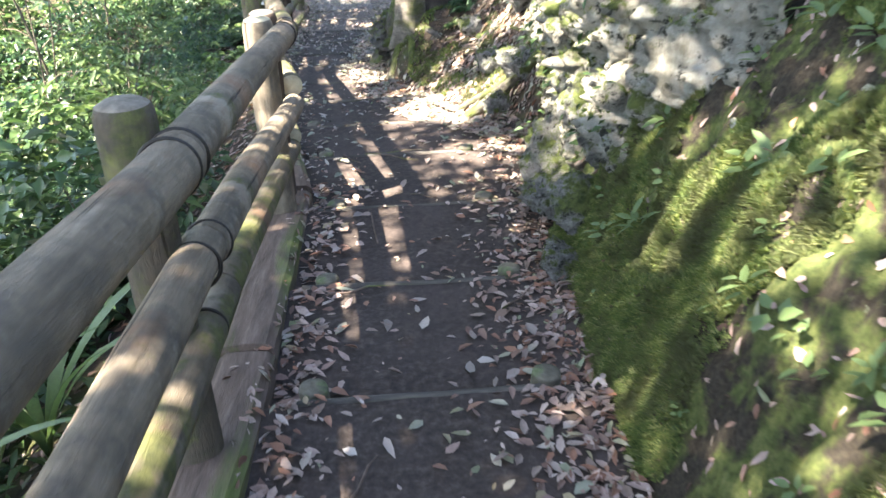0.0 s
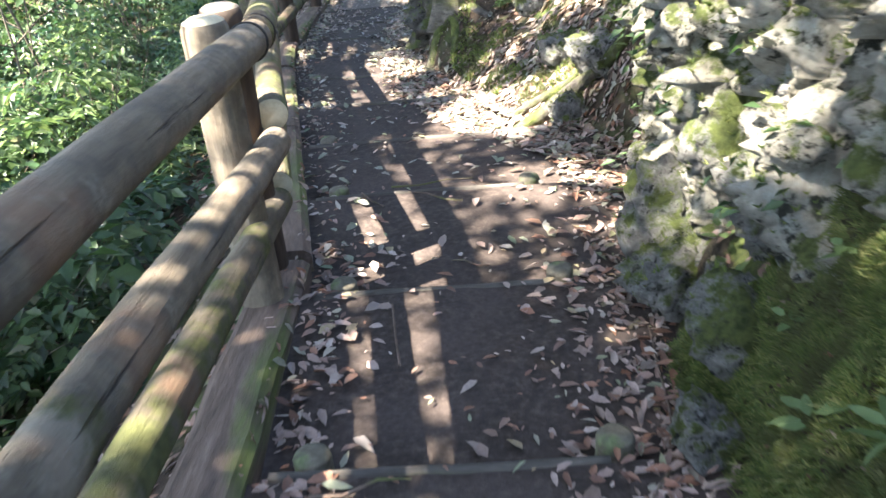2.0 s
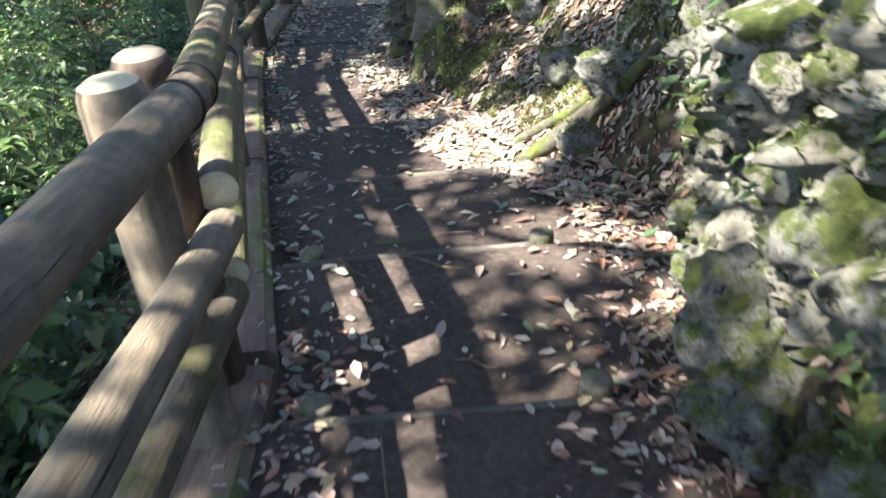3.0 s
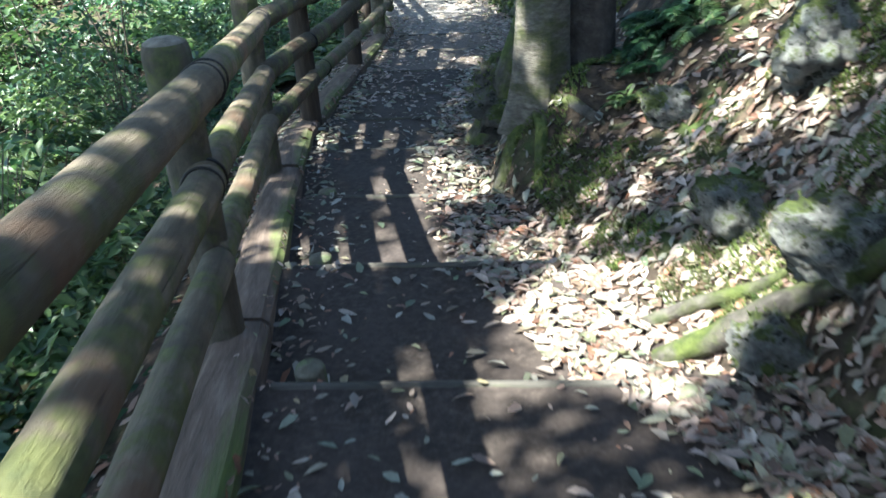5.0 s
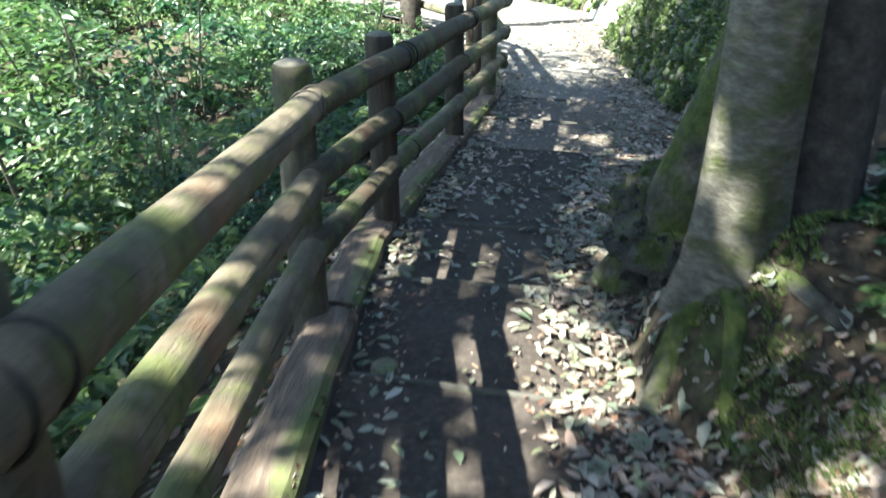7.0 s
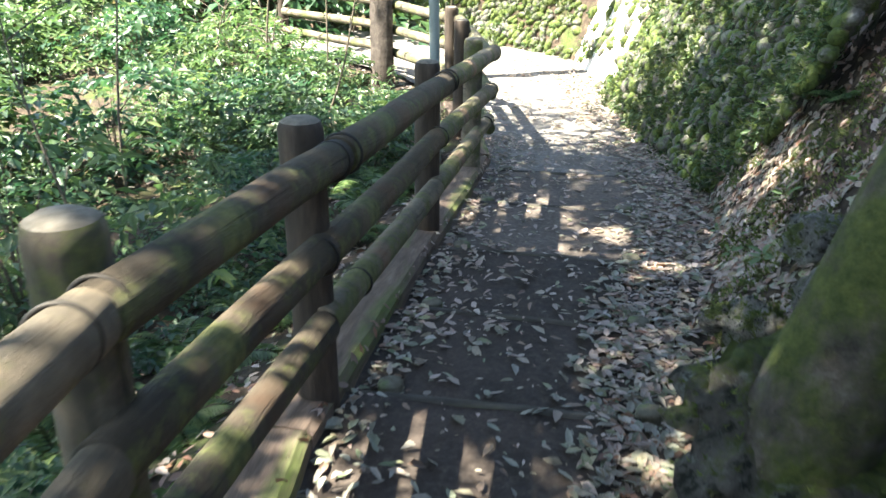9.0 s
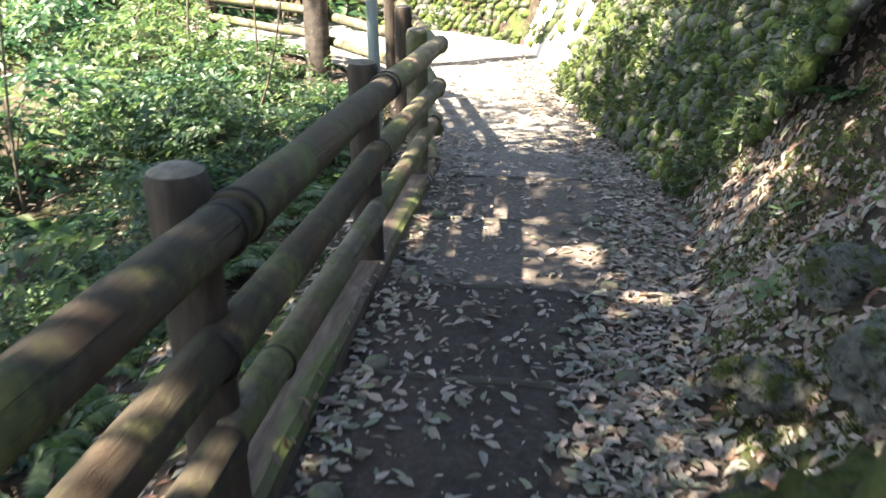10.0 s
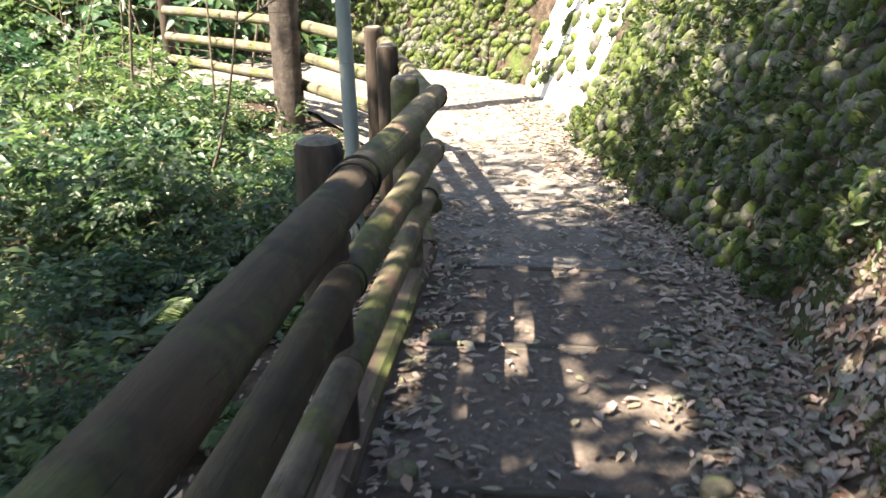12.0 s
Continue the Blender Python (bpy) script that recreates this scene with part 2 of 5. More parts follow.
def craggy(name, stops, moss_at, moss_to):
    """Pitted limestone: grey stone with cracks and pits, pit shade put into the colour, lichen specks and moss."""
    m, t, b = nodes_of(name)
    vec = coords(t)
    col = ramp(t, noise_out(t, vec, 6, 10.0, 0.72), stops)
    lichen = ramp(t, noise_out(t, vec, 10, 9.0, 0.75), [(0.54, (0, 0, 0)), (0.66, (0.5, 0.5, 0.5))])
    col = mixed(t, lichen, col, (0.42, 0.47, 0.42))
    vor = add(t, "ShaderNodeTexVoronoi", Scale=6.0)
    vor.feature = "DISTANCE_TO_EDGE"
    warp = t.nodes.new("ShaderNodeVectorMath")
    nz = add(t, "ShaderNodeTexNoise", Scale=6.0, Detail=5.0)
    t.links.new(vec, nz.inputs["Vector"])
    t.links.new(vec, warp.inputs[0])
    small = t.nodes.new("ShaderNodeVectorMath")
    small.operation = "SCALE"
    small.inputs["Scale"].default_value = 0.16
    t.links.new(nz.outputs["Color"], small.inputs[0])
    t.links.new(small.outputs[0], warp.inputs[1])
    t.links.new(warp.outputs[0], vor.inputs["Vector"])
    # small-scale shade of the pits put in as dark specks
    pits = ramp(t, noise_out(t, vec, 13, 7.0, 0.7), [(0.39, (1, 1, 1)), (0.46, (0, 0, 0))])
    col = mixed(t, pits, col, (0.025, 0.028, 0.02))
    green = ramp(t, noise_out(t, vec, 22, 8.0, 0.7), [(0.3, (0.03, 0.045, 0.012)), (0.7, (0.15, 0.18, 0.05))])
    streak = ramp(t, noise_out(t, coords(t, "Object", (1, 1, 0.3)), 5.5, 8.0, 0.7), [(0.54, (0, 0, 0)), (0.64, (0.6, 0.6, 0.6))])
    col = mixed(t, streak, col, (0.115, 0.105, 0.07))
    up = t.nodes.new("ShaderNodeSeparateXYZ")
    t.links.new(t.nodes.new("ShaderNodeNewGeometry").outputs["Normal"], up.inputs[0])
    ledge = t.nodes.new("ShaderNodeMath")
    ledge.operation = "MULTIPLY_ADD"
    ledge.inputs[1].default_value = 0.09
    t.links.new(up.outputs["Z"], ledge.inputs[0])
    t.links.new(noise_out(t, vec, 3.2, 10.0, 0.72), ledge.inputs[2])
    where = ramp(t, ledge.outputs[0], [(moss_at, (0, 0, 0)), (moss_to, (1, 1, 1))])
    col = mixed(t, where, col, green)
    t.links.new(col, b.inputs["Base Color"])
    b.inputs["Roughness"].default_value = 0.9
    b.inputs["Specular IOR Level"].default_value = 0.25
    low = t.nodes.new("ShaderNodeMath")
    low.operation = "MULTIPLY_ADD"
    t.links.new(noise_out(t, vec, 11, 12.0, 0.75), low.inputs[0])
    low.inputs[1].default_value = 1.0
    faint = t.nodes.new("ShaderNodeMath")
    faint.operation = "MULTIPLY"
    faint.inputs[1].default_value = 0.5
    t.links.new(vor.outputs["Distance"], faint.inputs[0])
    t.links.new(faint.outputs[0], low.inputs[2])
    bump(t, b, low.outputs[0], 1.0, 0.09)
    return m


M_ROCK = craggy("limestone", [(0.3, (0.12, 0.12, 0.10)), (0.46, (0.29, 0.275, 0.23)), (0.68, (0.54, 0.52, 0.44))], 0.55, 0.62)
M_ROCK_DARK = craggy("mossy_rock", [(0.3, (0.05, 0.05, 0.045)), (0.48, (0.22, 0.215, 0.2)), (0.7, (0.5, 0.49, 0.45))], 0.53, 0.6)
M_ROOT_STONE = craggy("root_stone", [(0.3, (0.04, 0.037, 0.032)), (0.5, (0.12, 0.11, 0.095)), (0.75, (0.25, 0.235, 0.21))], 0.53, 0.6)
M_MOSS_BANK = surface("moss_bank", [(0.3, (0.04, 0.062, 0.016)), (0.5, (0.12, 0.15, 0.04)), (0.75, (0.25, 0.26, 0.09))], 34, 0.95, 1.0, 0.05,
                      patch=[(0.3, (0.016, 0.013, 0.009)), (0.7, (0.095, 0.075, 0.05))], patch_scale=4.2, patch_at=(0.45, 0.52))
M_STONE = surface("wall_stone", [(0.3, (0.04, 0.037, 0.032)), (0.5, (0.12, 0.113, 0.1)), (0.75, (0.32, 0.31, 0.29))], 22, 0.9, 0.9, 0.02,
                  patch=[(0.3, (0.022, 0.036, 0.008)), (0.7, (0.13, 0.17, 0.04))], patch_scale=5.0, patch_at=(0.41, 0.53), vary=0.5)
M_BARK = surface("tree_bark", [(0.3, (0.05, 0.044, 0.035)), (0.5, (0.12, 0.105, 0.085)), (0.75, (0.24, 0.215, 0.175))], 16, 0.9, 0.7, 0.03, stretch=(1, 1, 2.2),
                 patch=[(0.3, (0.03, 0.036, 0.014)), (0.7, (0.1, 0.105, 0.038))], patch_scale=2.6, patch_at=(0.5, 0.62))
# also carries the shade put into the big tree's second stem
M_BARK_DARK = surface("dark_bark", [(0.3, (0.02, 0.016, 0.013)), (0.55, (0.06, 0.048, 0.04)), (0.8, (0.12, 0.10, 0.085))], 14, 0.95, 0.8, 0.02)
M_ROOT = surface("root_wood", [(0.3, (0.03, 0.026, 0.022)), (0.5, (0.09, 0.078, 0.065)), (0.75, (0.19, 0.17, 0.145))], 14, 0.9, 0.9, 0.04,
                 patch=[(0.3, (0.03, 0.045, 0.01)), (0.7, (0.12, 0.14, 0.035))], patch_scale=3.2, patch_at=(0.42, 0.54))
M_BAMBOO = surface("grey_bamboo", [(0.3, (0.16, 0.18, 0.17)), (0.7, (0.3, 0.33, 0.31))], 10, 0.5, 0.2, 0.004, stretch=(1, 1, 0.2))
M_TWIG = surface("twig_bark", [(0.3, (0.05, 0.04, 0.03)), (0.7, (0.18, 0.15, 0.11))], 30, 0.9, 0.4, 0.005)
LITTER = [(0, (0.176, 0.130, 0.107)), (0.2, (0.365, 0.280, 0.240)), (0.38, (0.257, 0.169, 0.137)), (0.52, (0.108, 0.056, 0.039)), (0.66, (0.257, 0.124, 0.075)), (0.78, (0.162, 0.107, 0.083)), (0.87, (0.433, 0.358, 0.312)), (0.95, (0.162, 0.182, 0.104)), (1, (0.297, 0.221, 0.130))]
LITTER_GREEN = [(0, (0.149, 0.130, 0.104)), (0.2, (0.270, 0.254, 0.215)), (0.35, (0.162, 0.182, 0.124)), (0.5, (0.108, 0.072, 0.052)), (0.62, (0.311, 0.293, 0.260)), (0.74, (0.122, 0.163, 0.091)), (0.85, (0.203, 0.137, 0.098)), (0.95, (0.365, 0.345, 0.305)), (1, (0.230, 0.247, 0.117))]
LITTER_PINK = [(0, (0.195, 0.150, 0.125)), (0.2, (0.429, 0.338, 0.294)), (0.35, (0.195, 0.194, 0.138)), (0.48, (0.130, 0.077, 0.056)), (0.62, (0.403, 0.325, 0.281)), (0.74, (0.169, 0.188, 0.106)), (0.85, (0.286, 0.181, 0.138)), (0.95, (0.520, 0.431, 0.375)), (1, (0.260, 0.263, 0.138))]
M_DRYLEAF_PINK = leafy("dry_leaf_pinkish", LITTER_PINK, 0.45, 0.12)
M_DRYLEAF_ONE_PINK = leafy("dry_leaf_single_pinkish", LITTER_PINK, 0.45, 0.12, True)
M_DRYLEAF = leafy("dry_leaf", LITTER, 0.55, 0.12)
M_DRYLEAF_GREEN = leafy("dry_leaf_greyish", LITTER_GREEN, 0.5, 0.12)
M_DRYLEAF_ONE = leafy("dry_leaf_single", [(p, (c[0], c[1] * 1.08, c[2] * 1.1)) for p, c in LITTER], 0.5, 0.12, True)
M_DRYLEAF_ONE_GREEN = leafy("dry_leaf_single_greyish", LITTER_GREEN, 0.5, 0.12, True)
M_LEAF = leafy("green_leaf", [(0.0, (0.02, 0.042, 0.017)), (0.35, (0.043, 0.084, 0.032)), (0.7, (0.075, 0.13, 0.046)), (0.95, (0.11, 0.165, 0.07)), (1.0, (0.2, 0.16, 0.09))], 0.35, 0.33)
M_LEAF_BLUE = leafy("dark_green_leaf", [(0.0, (0.02, 0.05, 0.025)), (0.5, (0.035, 0.085, 0.042)), (1.0, (0.06, 0.12, 0.05))], 0.38, 0.35)
M_LEAF_PALE = leafy("pale_green_leaf", [(0.0, (0.062, 0.11, 0.045)), (0.5, (0.105, 0.165, 0.062)), (1.0, (0.18, 0.235, 0.095))], 0.42, 0.38)
M_MOSS_TUFT = leafy("moss_tuft", [(0.0, (0.055, 0.095, 0.027)), (0.4, (0.13, 0.18, 0.05)), (0.75, (0.19, 0.235, 0.07)), (1.0, (0.34, 0.35, 0.14))], 0.9, 0.25, drift=(0.085, 0.092, 0.04))
M_WALL_MOSS = leafy("wall_moss", [(0.0, (0.022, 0.045, 0.018)), (0.4, (0.05, 0.08, 0.03)), (0.75, (0.085, 0.115, 0.04)), (1.0, (0.15, 0.18, 0.06))], 0.9, 0.25)
M_CANOPY = leafy("canopy_leaf", [(0.0, (0.03, 0.07, 0.02)), (1.0, (0.09, 0.15, 0.04))], 0.45, 0.2)

# ---- plan ----
EDGES = [-2.6, -1.7, -0.75, 0.2, 1.12, 2.04, 2.9, 3.86, 4.86, 5.78, 6.71, 7.65, 8.59, 9.39, 10.2, 11.1, 12.13, 13.14]
GROUND_Y = [-8, -3, 0, 2.3, 4.4, 7.9, 10.6, 12.7, 14.7, 17, 30]
GROUND_Z = [0.6, 0.18, -0.12, -0.33, -0.53, -0.91, -1.10, -1.24, -1.32, -1.32, -1.3]
LEFT = np.array([(-0.47, -40), (-0.47, 2.0), (-0.50, 4.2), (-0.85, 6.2), (-1.18, 8.1), (-1.31, 8.8), (-1.32, 11.0), (-1.29, 13.4), (-1.55, 14.6), (-2.0, 15.9), (-3.0, 17.6), (-5.0, 19.3), (-9, 21), (-60, 30)])
TOE = np.array([(0.6, -40), (0.58, 1.7), (0.62, 2.4), (0.66, 3.3), (0.78, 3.9), (0.95, 4.6), (1.0, 5.3), (0.62, 5.9), (0.28, 6.5), (0.06, 7.2), (-0.12, 7.9), (-0.10, 9.3), (-0.05, 10.4), (0.10, 11.2), (0.30, 12.2), (0.36, 12.9),
                (0.22, 13.6), (0.0, 14.7), (-0.27, 16.2), (-0.45, 17.5), (-0.75, 19.2), (-1.35, 20.1), (-2.6, 20.9), (-5, 22), (-60, 38)])


def walk_z(y):
    return np.interp(y, GROUND_Y, GROUND_Z)


def side(px, py, line):
    """Signed distance from a polyline, positive on its right-hand side going ahead, and the y of the nearest place."""
    best = np.full(px.shape, 1e9)
    sign = np.ones(px.shape)
    at = np.zeros(px.shape)
    for (ax, ay), (bx, by) in zip(line[:-1], line[1:]):
        dx, dy = bx - ax, by - ay
        s = np.clip(((px - ax) * dx + (py - ay) * dy) / (dx * dx + dy * dy), 0, 1)
        qx, qy = ax + s * dx, ay + s * dy
        d = np.hypot(px - qx, py - qy)
        near = d < best - 1e-9
        best = np.where(near, d, best)
        sign = np.where(near, np.sign((px - ax) * dy - (py - ay) * dx), sign)
        at = np.where(near, qy, at)
    return best * sign, at


# bank profiles: distance from the toe, height
BANK_D = [0, 0.06, 0.15, 0.35, 0.7, 1.2, 2.0, 4.0, 9.0, 40, 400]
BANKS = [(-40, [0, 0.10, 0.28, 0.66, 1.15, 1.65, 2.2, 3.2, 5.5, 9, 20]),
         (3.6, [0, 0.10, 0.28, 0.66, 1.15, 1.65, 2.2, 3.2, 5.5, 9, 20]),
         (4.4, [0, 0.05, 0.2, 0.7, 1.6, 2.2, 2.8, 3.8, 6, 9, 20]),
         (5.5, [0, 0.05, 0.2, 0.6, 1.3, 1.9, 2.5, 3.8, 6, 9, 20]),
         (6.1, [0, 0.03, 0.09, 0.24, 0.55, 1.0, 1.8, 3.5, 6, 9, 20]),
         (8.0, [0, 0.03, 0.08, 0.24, 0.55, 1.0, 1.8, 3.5, 6, 9, 20]),
         (10.2, [0, 0.03, 0.09, 0.26, 0.62, 1.3, 2.4, 4.0, 6, 9, 20]),
         (11.2, [0, 0.03, 0.08, 0.25, 0.7, 1.6, 2.9, 4.2, 6, 9, 20]),
         (12.6, [0, 0.10, 0.28, 0.75, 1.6, 2.6, 3.2, 4.2, 6, 9, 20]),
         (60, [0, 0.10, 0.28, 0.75, 1.6, 2.6, 3.2, 4.2, 6, 9, 20])]
SLOPE_D = [0, 0.22, 0.5, 1.2, 2.5, 5, 9, 16, 60, 400]
SLOPES = [(-40, [0, 0, -0.16, -0.62, -1.25, -2.1, -2.6, -2.4, 2, 20]), (6, [0, 0, -0.14, -0.5, -1.05, -1.7, -2.0, -1.7, 2, 20]),
          (10, [0, 0, -0.10, -0.28, -0.55, -0.8, -0.8, -0.4, 3, 20]), (15, [0, 0, -0.05, -0.1, -0.2, -0.3, 0.1, 1, 4, 20]), (60, [0, 0, -0.05, -0.1, -0.1, 0, 0.3, 1, 4, 20])]


def by_place(table, ds, d, at):
    """Height at distance d, blended between the table's profiles by the place along the walk."""
    rows = np.array([np.interp(d, ds, r[1]) for r in table])
    ys = np.array([r[0] for r in table])
    i = np.clip(np.searchsorted(ys, at) - 1, 0, len(ys) - 2)
    w = np.clip((at - ys[i]) / (ys[i + 1] - ys[i]), 0, 1)
    k = np.arange(d.size).reshape(d.shape)
    flat = rows.reshape(len(ys), -1)
    return flat[i.ravel(), k.ravel()].reshape(d.shape) * (1 - w) + flat[i.ravel() + 1, k.ravel()].reshape(d.shape) * w


def land(x, y, rough=True):
    """Height of the ground sheet."""
    x, y = np.atleast_1d(np.asarray(x, float)), np.atleast_1d(np.asarray(y, float))
    dr, yr = side(x, y, TOE)
    dl, yl = side(x, y, LEFT)
    z = walk_z(np.where(dr > 0, yr, np.where(dl < 0, yl, y))) - 0.07
    z = z + np.where(dr > 0, by_place(BANKS, BANK_D, np.maximum(dr, 0), yr) + 0.05 * np.clip(dr / 0.1, 0, 1), 0)
    z = z + np.where(dl < 0, by_place(SLOPES, SLOPE_D, np.maximum(-dl, 0), yl) + 0.05 * np.clip(-dl / 0.1, 0, 1), 0)
    z = z + 0.36 * np.exp(-((x - 0.26) / 0.36) ** 2 - ((y - 8.0) / 0.42) ** 2) * np.clip(dr / 0.12, 0, 1)
    if rough:
        off = np.clip(np.maximum(dr, -dl - 0.15) / 0.5, 0, 1)
        n = np.array([noise.fractal(Vector((a * 1.7, b * 1.7, 3.0)), 1.0, 2.0, 4) for a, b in zip(x.ravel(), y.ravel())]).reshape(x.shape)
        lumpy = (dr > 0.02) & (yr < 5) & (dr < 3)
        n2 = np.zeros_like(z)
        for q in zip(*np.nonzero(lumpy)):
            w = Vector((x[q] * 5.5, y[q] * 5.5, 7.0))
            near = noise.voronoi(Vector((x[q] * 6.5, y[q] * 5.0, 0.4)) + 0.35 * noise.noise_vector(w * 0.8))[0]
            n2[q] = 0.05 * noise.fractal(w, 0.8, 2.0, 4) + 0.12 * max(0.0, 0.2 - abs(noise.noise(w * 0.55))) + 0.2 * min(0.4, near[1] - near[0]) - 0.055
        z = z + n2 * np.clip(dr / 0.15, 0, 1)
        z = z + n * off * 0.09 * np.clip(np.maximum(dr, -dl) * 0.25 + 0.75, 0, 4)
    return z


def land_at(x, y):
    return float(land(np.array([x]), np.array([y]))[0])


# ---- ground sheet ----
def stretched(fine_from, fine_to, step, far):
    a = list(np.arange(fine_from, fine_to, step))
    lo, hi, s = [], [], step
    while s < far:
        s *= 1.25
        lo.append((lo[-1] if lo else fine_from) - s)
        hi.append((hi[-1] if hi else a[-1]) + s)
    return np.array(lo[::-1] + a + hi)


gx, gy = stretched(-2.6, 2.3, 0.038, 120), stretched(-0.3, 21.0, 0.045, 120)
GXX, GYY = np.meshgrid(gx, gy)
gz = land(GXX, GYY)
nx, ny = len(gx), len(gy)
ii = np.arange(nx * ny).reshape(ny, nx)
gfaces = np.stack([ii[:-1, :-1], ii[:-1, 1:], ii[1:, 1:], ii[1:, :-1]], -1).reshape(-1, 4)
ground = new("ground", bulk_mesh("ground", np.stack([GXX, GYY, gz], -1).reshape(-1, 3), gfaces, M_SOIL, True))
ground.data.materials.append(M_MOSS_BANK)
cx, cy = GXX[:-1, :-1].ravel(), GYY[:-1, :-1].ravel()
cd, cat_y = side(cx, cy, TOE)
# pale faces where the far wall's sunlight is painted in
ground.data.materials.append(M_PALE)
ground.data.polygons.foreach_set("material_index", np.where((cd > 0.02) & (cat_y < 4.7), 1, np.where((cd > 0) & (cat_y > 16.9) & (cat_y < 19.3), 2, 0)).astype(np.int32))
tagged(ground, "brown forest soil sloping down beside the path", "ground", kind="structure")

# ---- stepped path ----
pavement = group_empty("pavement", label="dark gritty stepped footpath edged with worn boards", category="path", kind="structure")


def left_x(y):
    return float(np.interp(y, LEFT[:, 1], LEFT[:, 0]))


def toe_x(y):
    return float(np.interp(y, TOE[:, 1], TOE[:, 0]))


def tread_height(i):
    a, b = EDGES[i], EDGES[i + 1]
    return float(walk_z((a + b) / 2))


def tread_mesh(y0, y1, z, n=26, k=16):
    vs, fs = [], []
    for j in range(k + 1):
        y = y0 + (y1 - y0) * j / k
        xa, xb = left_x(y) - 0.05, toe_x(y) + 0.12
        for i in range(n + 1):
            x = xa + (xb - xa) * i / n
            vs.append((x, y, z + 0.012 * fbm((x, y, z), 2.5) + 0.004 * fbm((x, y, z), 14) + 0.03 * max(0.0, (i / n - 0.72) / 0.28) ** 2))
    for j in range(k):
        for i in range(n):
            a = j * (n + 1) + i
            fs.append((a, a + 1, a + n + 2, a + n + 1))
    return mesh_of("tread", vs, fs, M_TREAD_PALE if y0 > 11 else M_TREAD_SHADED if y0 > 8.2 else M_TREAD)


def board_bm(length, thick, high, sag=0.008):
    """A worn board along x with rounded edges and a slightly wavy top."""
    bm = bmesh.new()
    n = 18
    prof = [(-0.5, 0), (-0.5, 0.86), (-0.36, 0.97), (0, 1.0), (0.36, 0.97), (0.5, 0.86), (0.5, 0)]
    rows = []
    for i in range(n + 1):
        x = length * (i / n - 0.5)
        w = sag * noise.noise(Vector((x * 3, length * 7, high)))
        rows.append([bm.verts.new((x, p[0] * thick + 0.4 * w, (p[1] - 1) * high + (w if p[1] > 0.5 else 0))) for p in prof])
    for a, b in zip(rows[:-1], rows[1:]):
        for q in range(len(prof) - 1):
            bm.faces.new((a[q], b[q], b[q + 1], a[q + 1]))
    bm.faces.new(rows[0])
    bm.faces.new(list(reversed(rows[-1])))
    bmesh.ops.recalc_face_normals(bm, faces=bm.faces)
    return bm


def stump_mesh(name, radius, high, material, seed):
    """A short upright log with a chamfered, slightly domed top."""
    vs, fs, n = [], [], 16
    rings = [(1.0, -high), (1.0, -0.012), (0.93, -0.002), (0.6, 0.003), (0.25, 0.004)]
    for r, z in rings:
        for i in range(n):
            a = 2 * math.pi * i / n
            k = radius * r * (1 + 0.05 * noise.noise(Vector((math.cos(a), math.sin(a), seed))))
            vs.append((k * math.cos(a), k * math.sin(a), z + 0.004 * noise.noise(Vector((a, r * 3, seed)))))
    for j in range(len(rings) - 1):
        for i in range(n):
            fs.append((j * n + i, j * n + (i + 1) % n, (j + 1) * n + (i + 1) % n, (j + 1) * n + i))
    fs.append(tuple((len(rings) - 1) * n + i for i in range(n)))
    return mesh_of(name, vs, fs, material)


TREAD_Z = []
for i in range(len(EDGES) - 1):
    z = tread_height(i)
    TREAD_Z.append(z)
    child("tread", tread_mesh(EDGES[i] + 0.012, EDGES[i + 1] - 0.012, z), pavement)
end_z = float(walk_z(14.6))
TREAD_Z.append(end_z)
stake_me = [stump_mesh("stake", 0.05, 0.3, M_STAKE, s) for s in range(3)]
for i in range(1, len(EDGES)):
    y, zt = EDGES[i], TREAD_Z[i - 1]
    xa = left_x(y) + 0.05
    xb = {True: 0.42, False: -0.28}[y < 5.2] if y < 9 else -0.25
    if 5.2 < y < 8.9:
        xb = toe_x(y) - 0.03
    b = part("riser_board", board_bm(xb - xa, 0.035, 0.2), M_BOARD, pavement)
    b.matrix_local = pose((xa + xb) / 2, y, zt + 0.012, 0, 0, RNG.uniform(-1.5, 1.5))
    for k, x in enumerate((xa + 0.10, xb + 0.03)):
        if k and 5.2 < y < 8.9:
            continue
        child("stake", stake_me[(i + k) % 3], pavement, pose(x, y + 0.075, zt + 0.01 - 0.02 * k * 0, RNG.uniform(-4, 4), RNG.uniform(-4, 4), RNG.uniform(0, 360)))

# beaten earth lane past the last step
ys = np.arange(EDGES[-1] + 0.012, 24, 0.25)
lane_v, lane_f = [], []
for j, y in enumerate(ys):
    if y < 17:
        xa, xb = left_x(y) - 0.08, toe_x(y) + 0.15
    else:
        xa, xb = left_x(y) - 0.1, float(np.interp(y, TOE[:, 1], TOE[:, 0])) + 0.2
    for i in range(25):
        x = xa + (xb - xa) * i / 24
        lane_v.append((x, y, float(walk_z(y)) + 0.015 * fbm((x, y, 0), 1.8)))
for j in range(len(ys) - 1):
    for i in range(24):
        a = j * 25 + i
        lane_f.append((a, a + 1, a + 26, a + 25))
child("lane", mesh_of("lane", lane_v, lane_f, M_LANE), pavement)

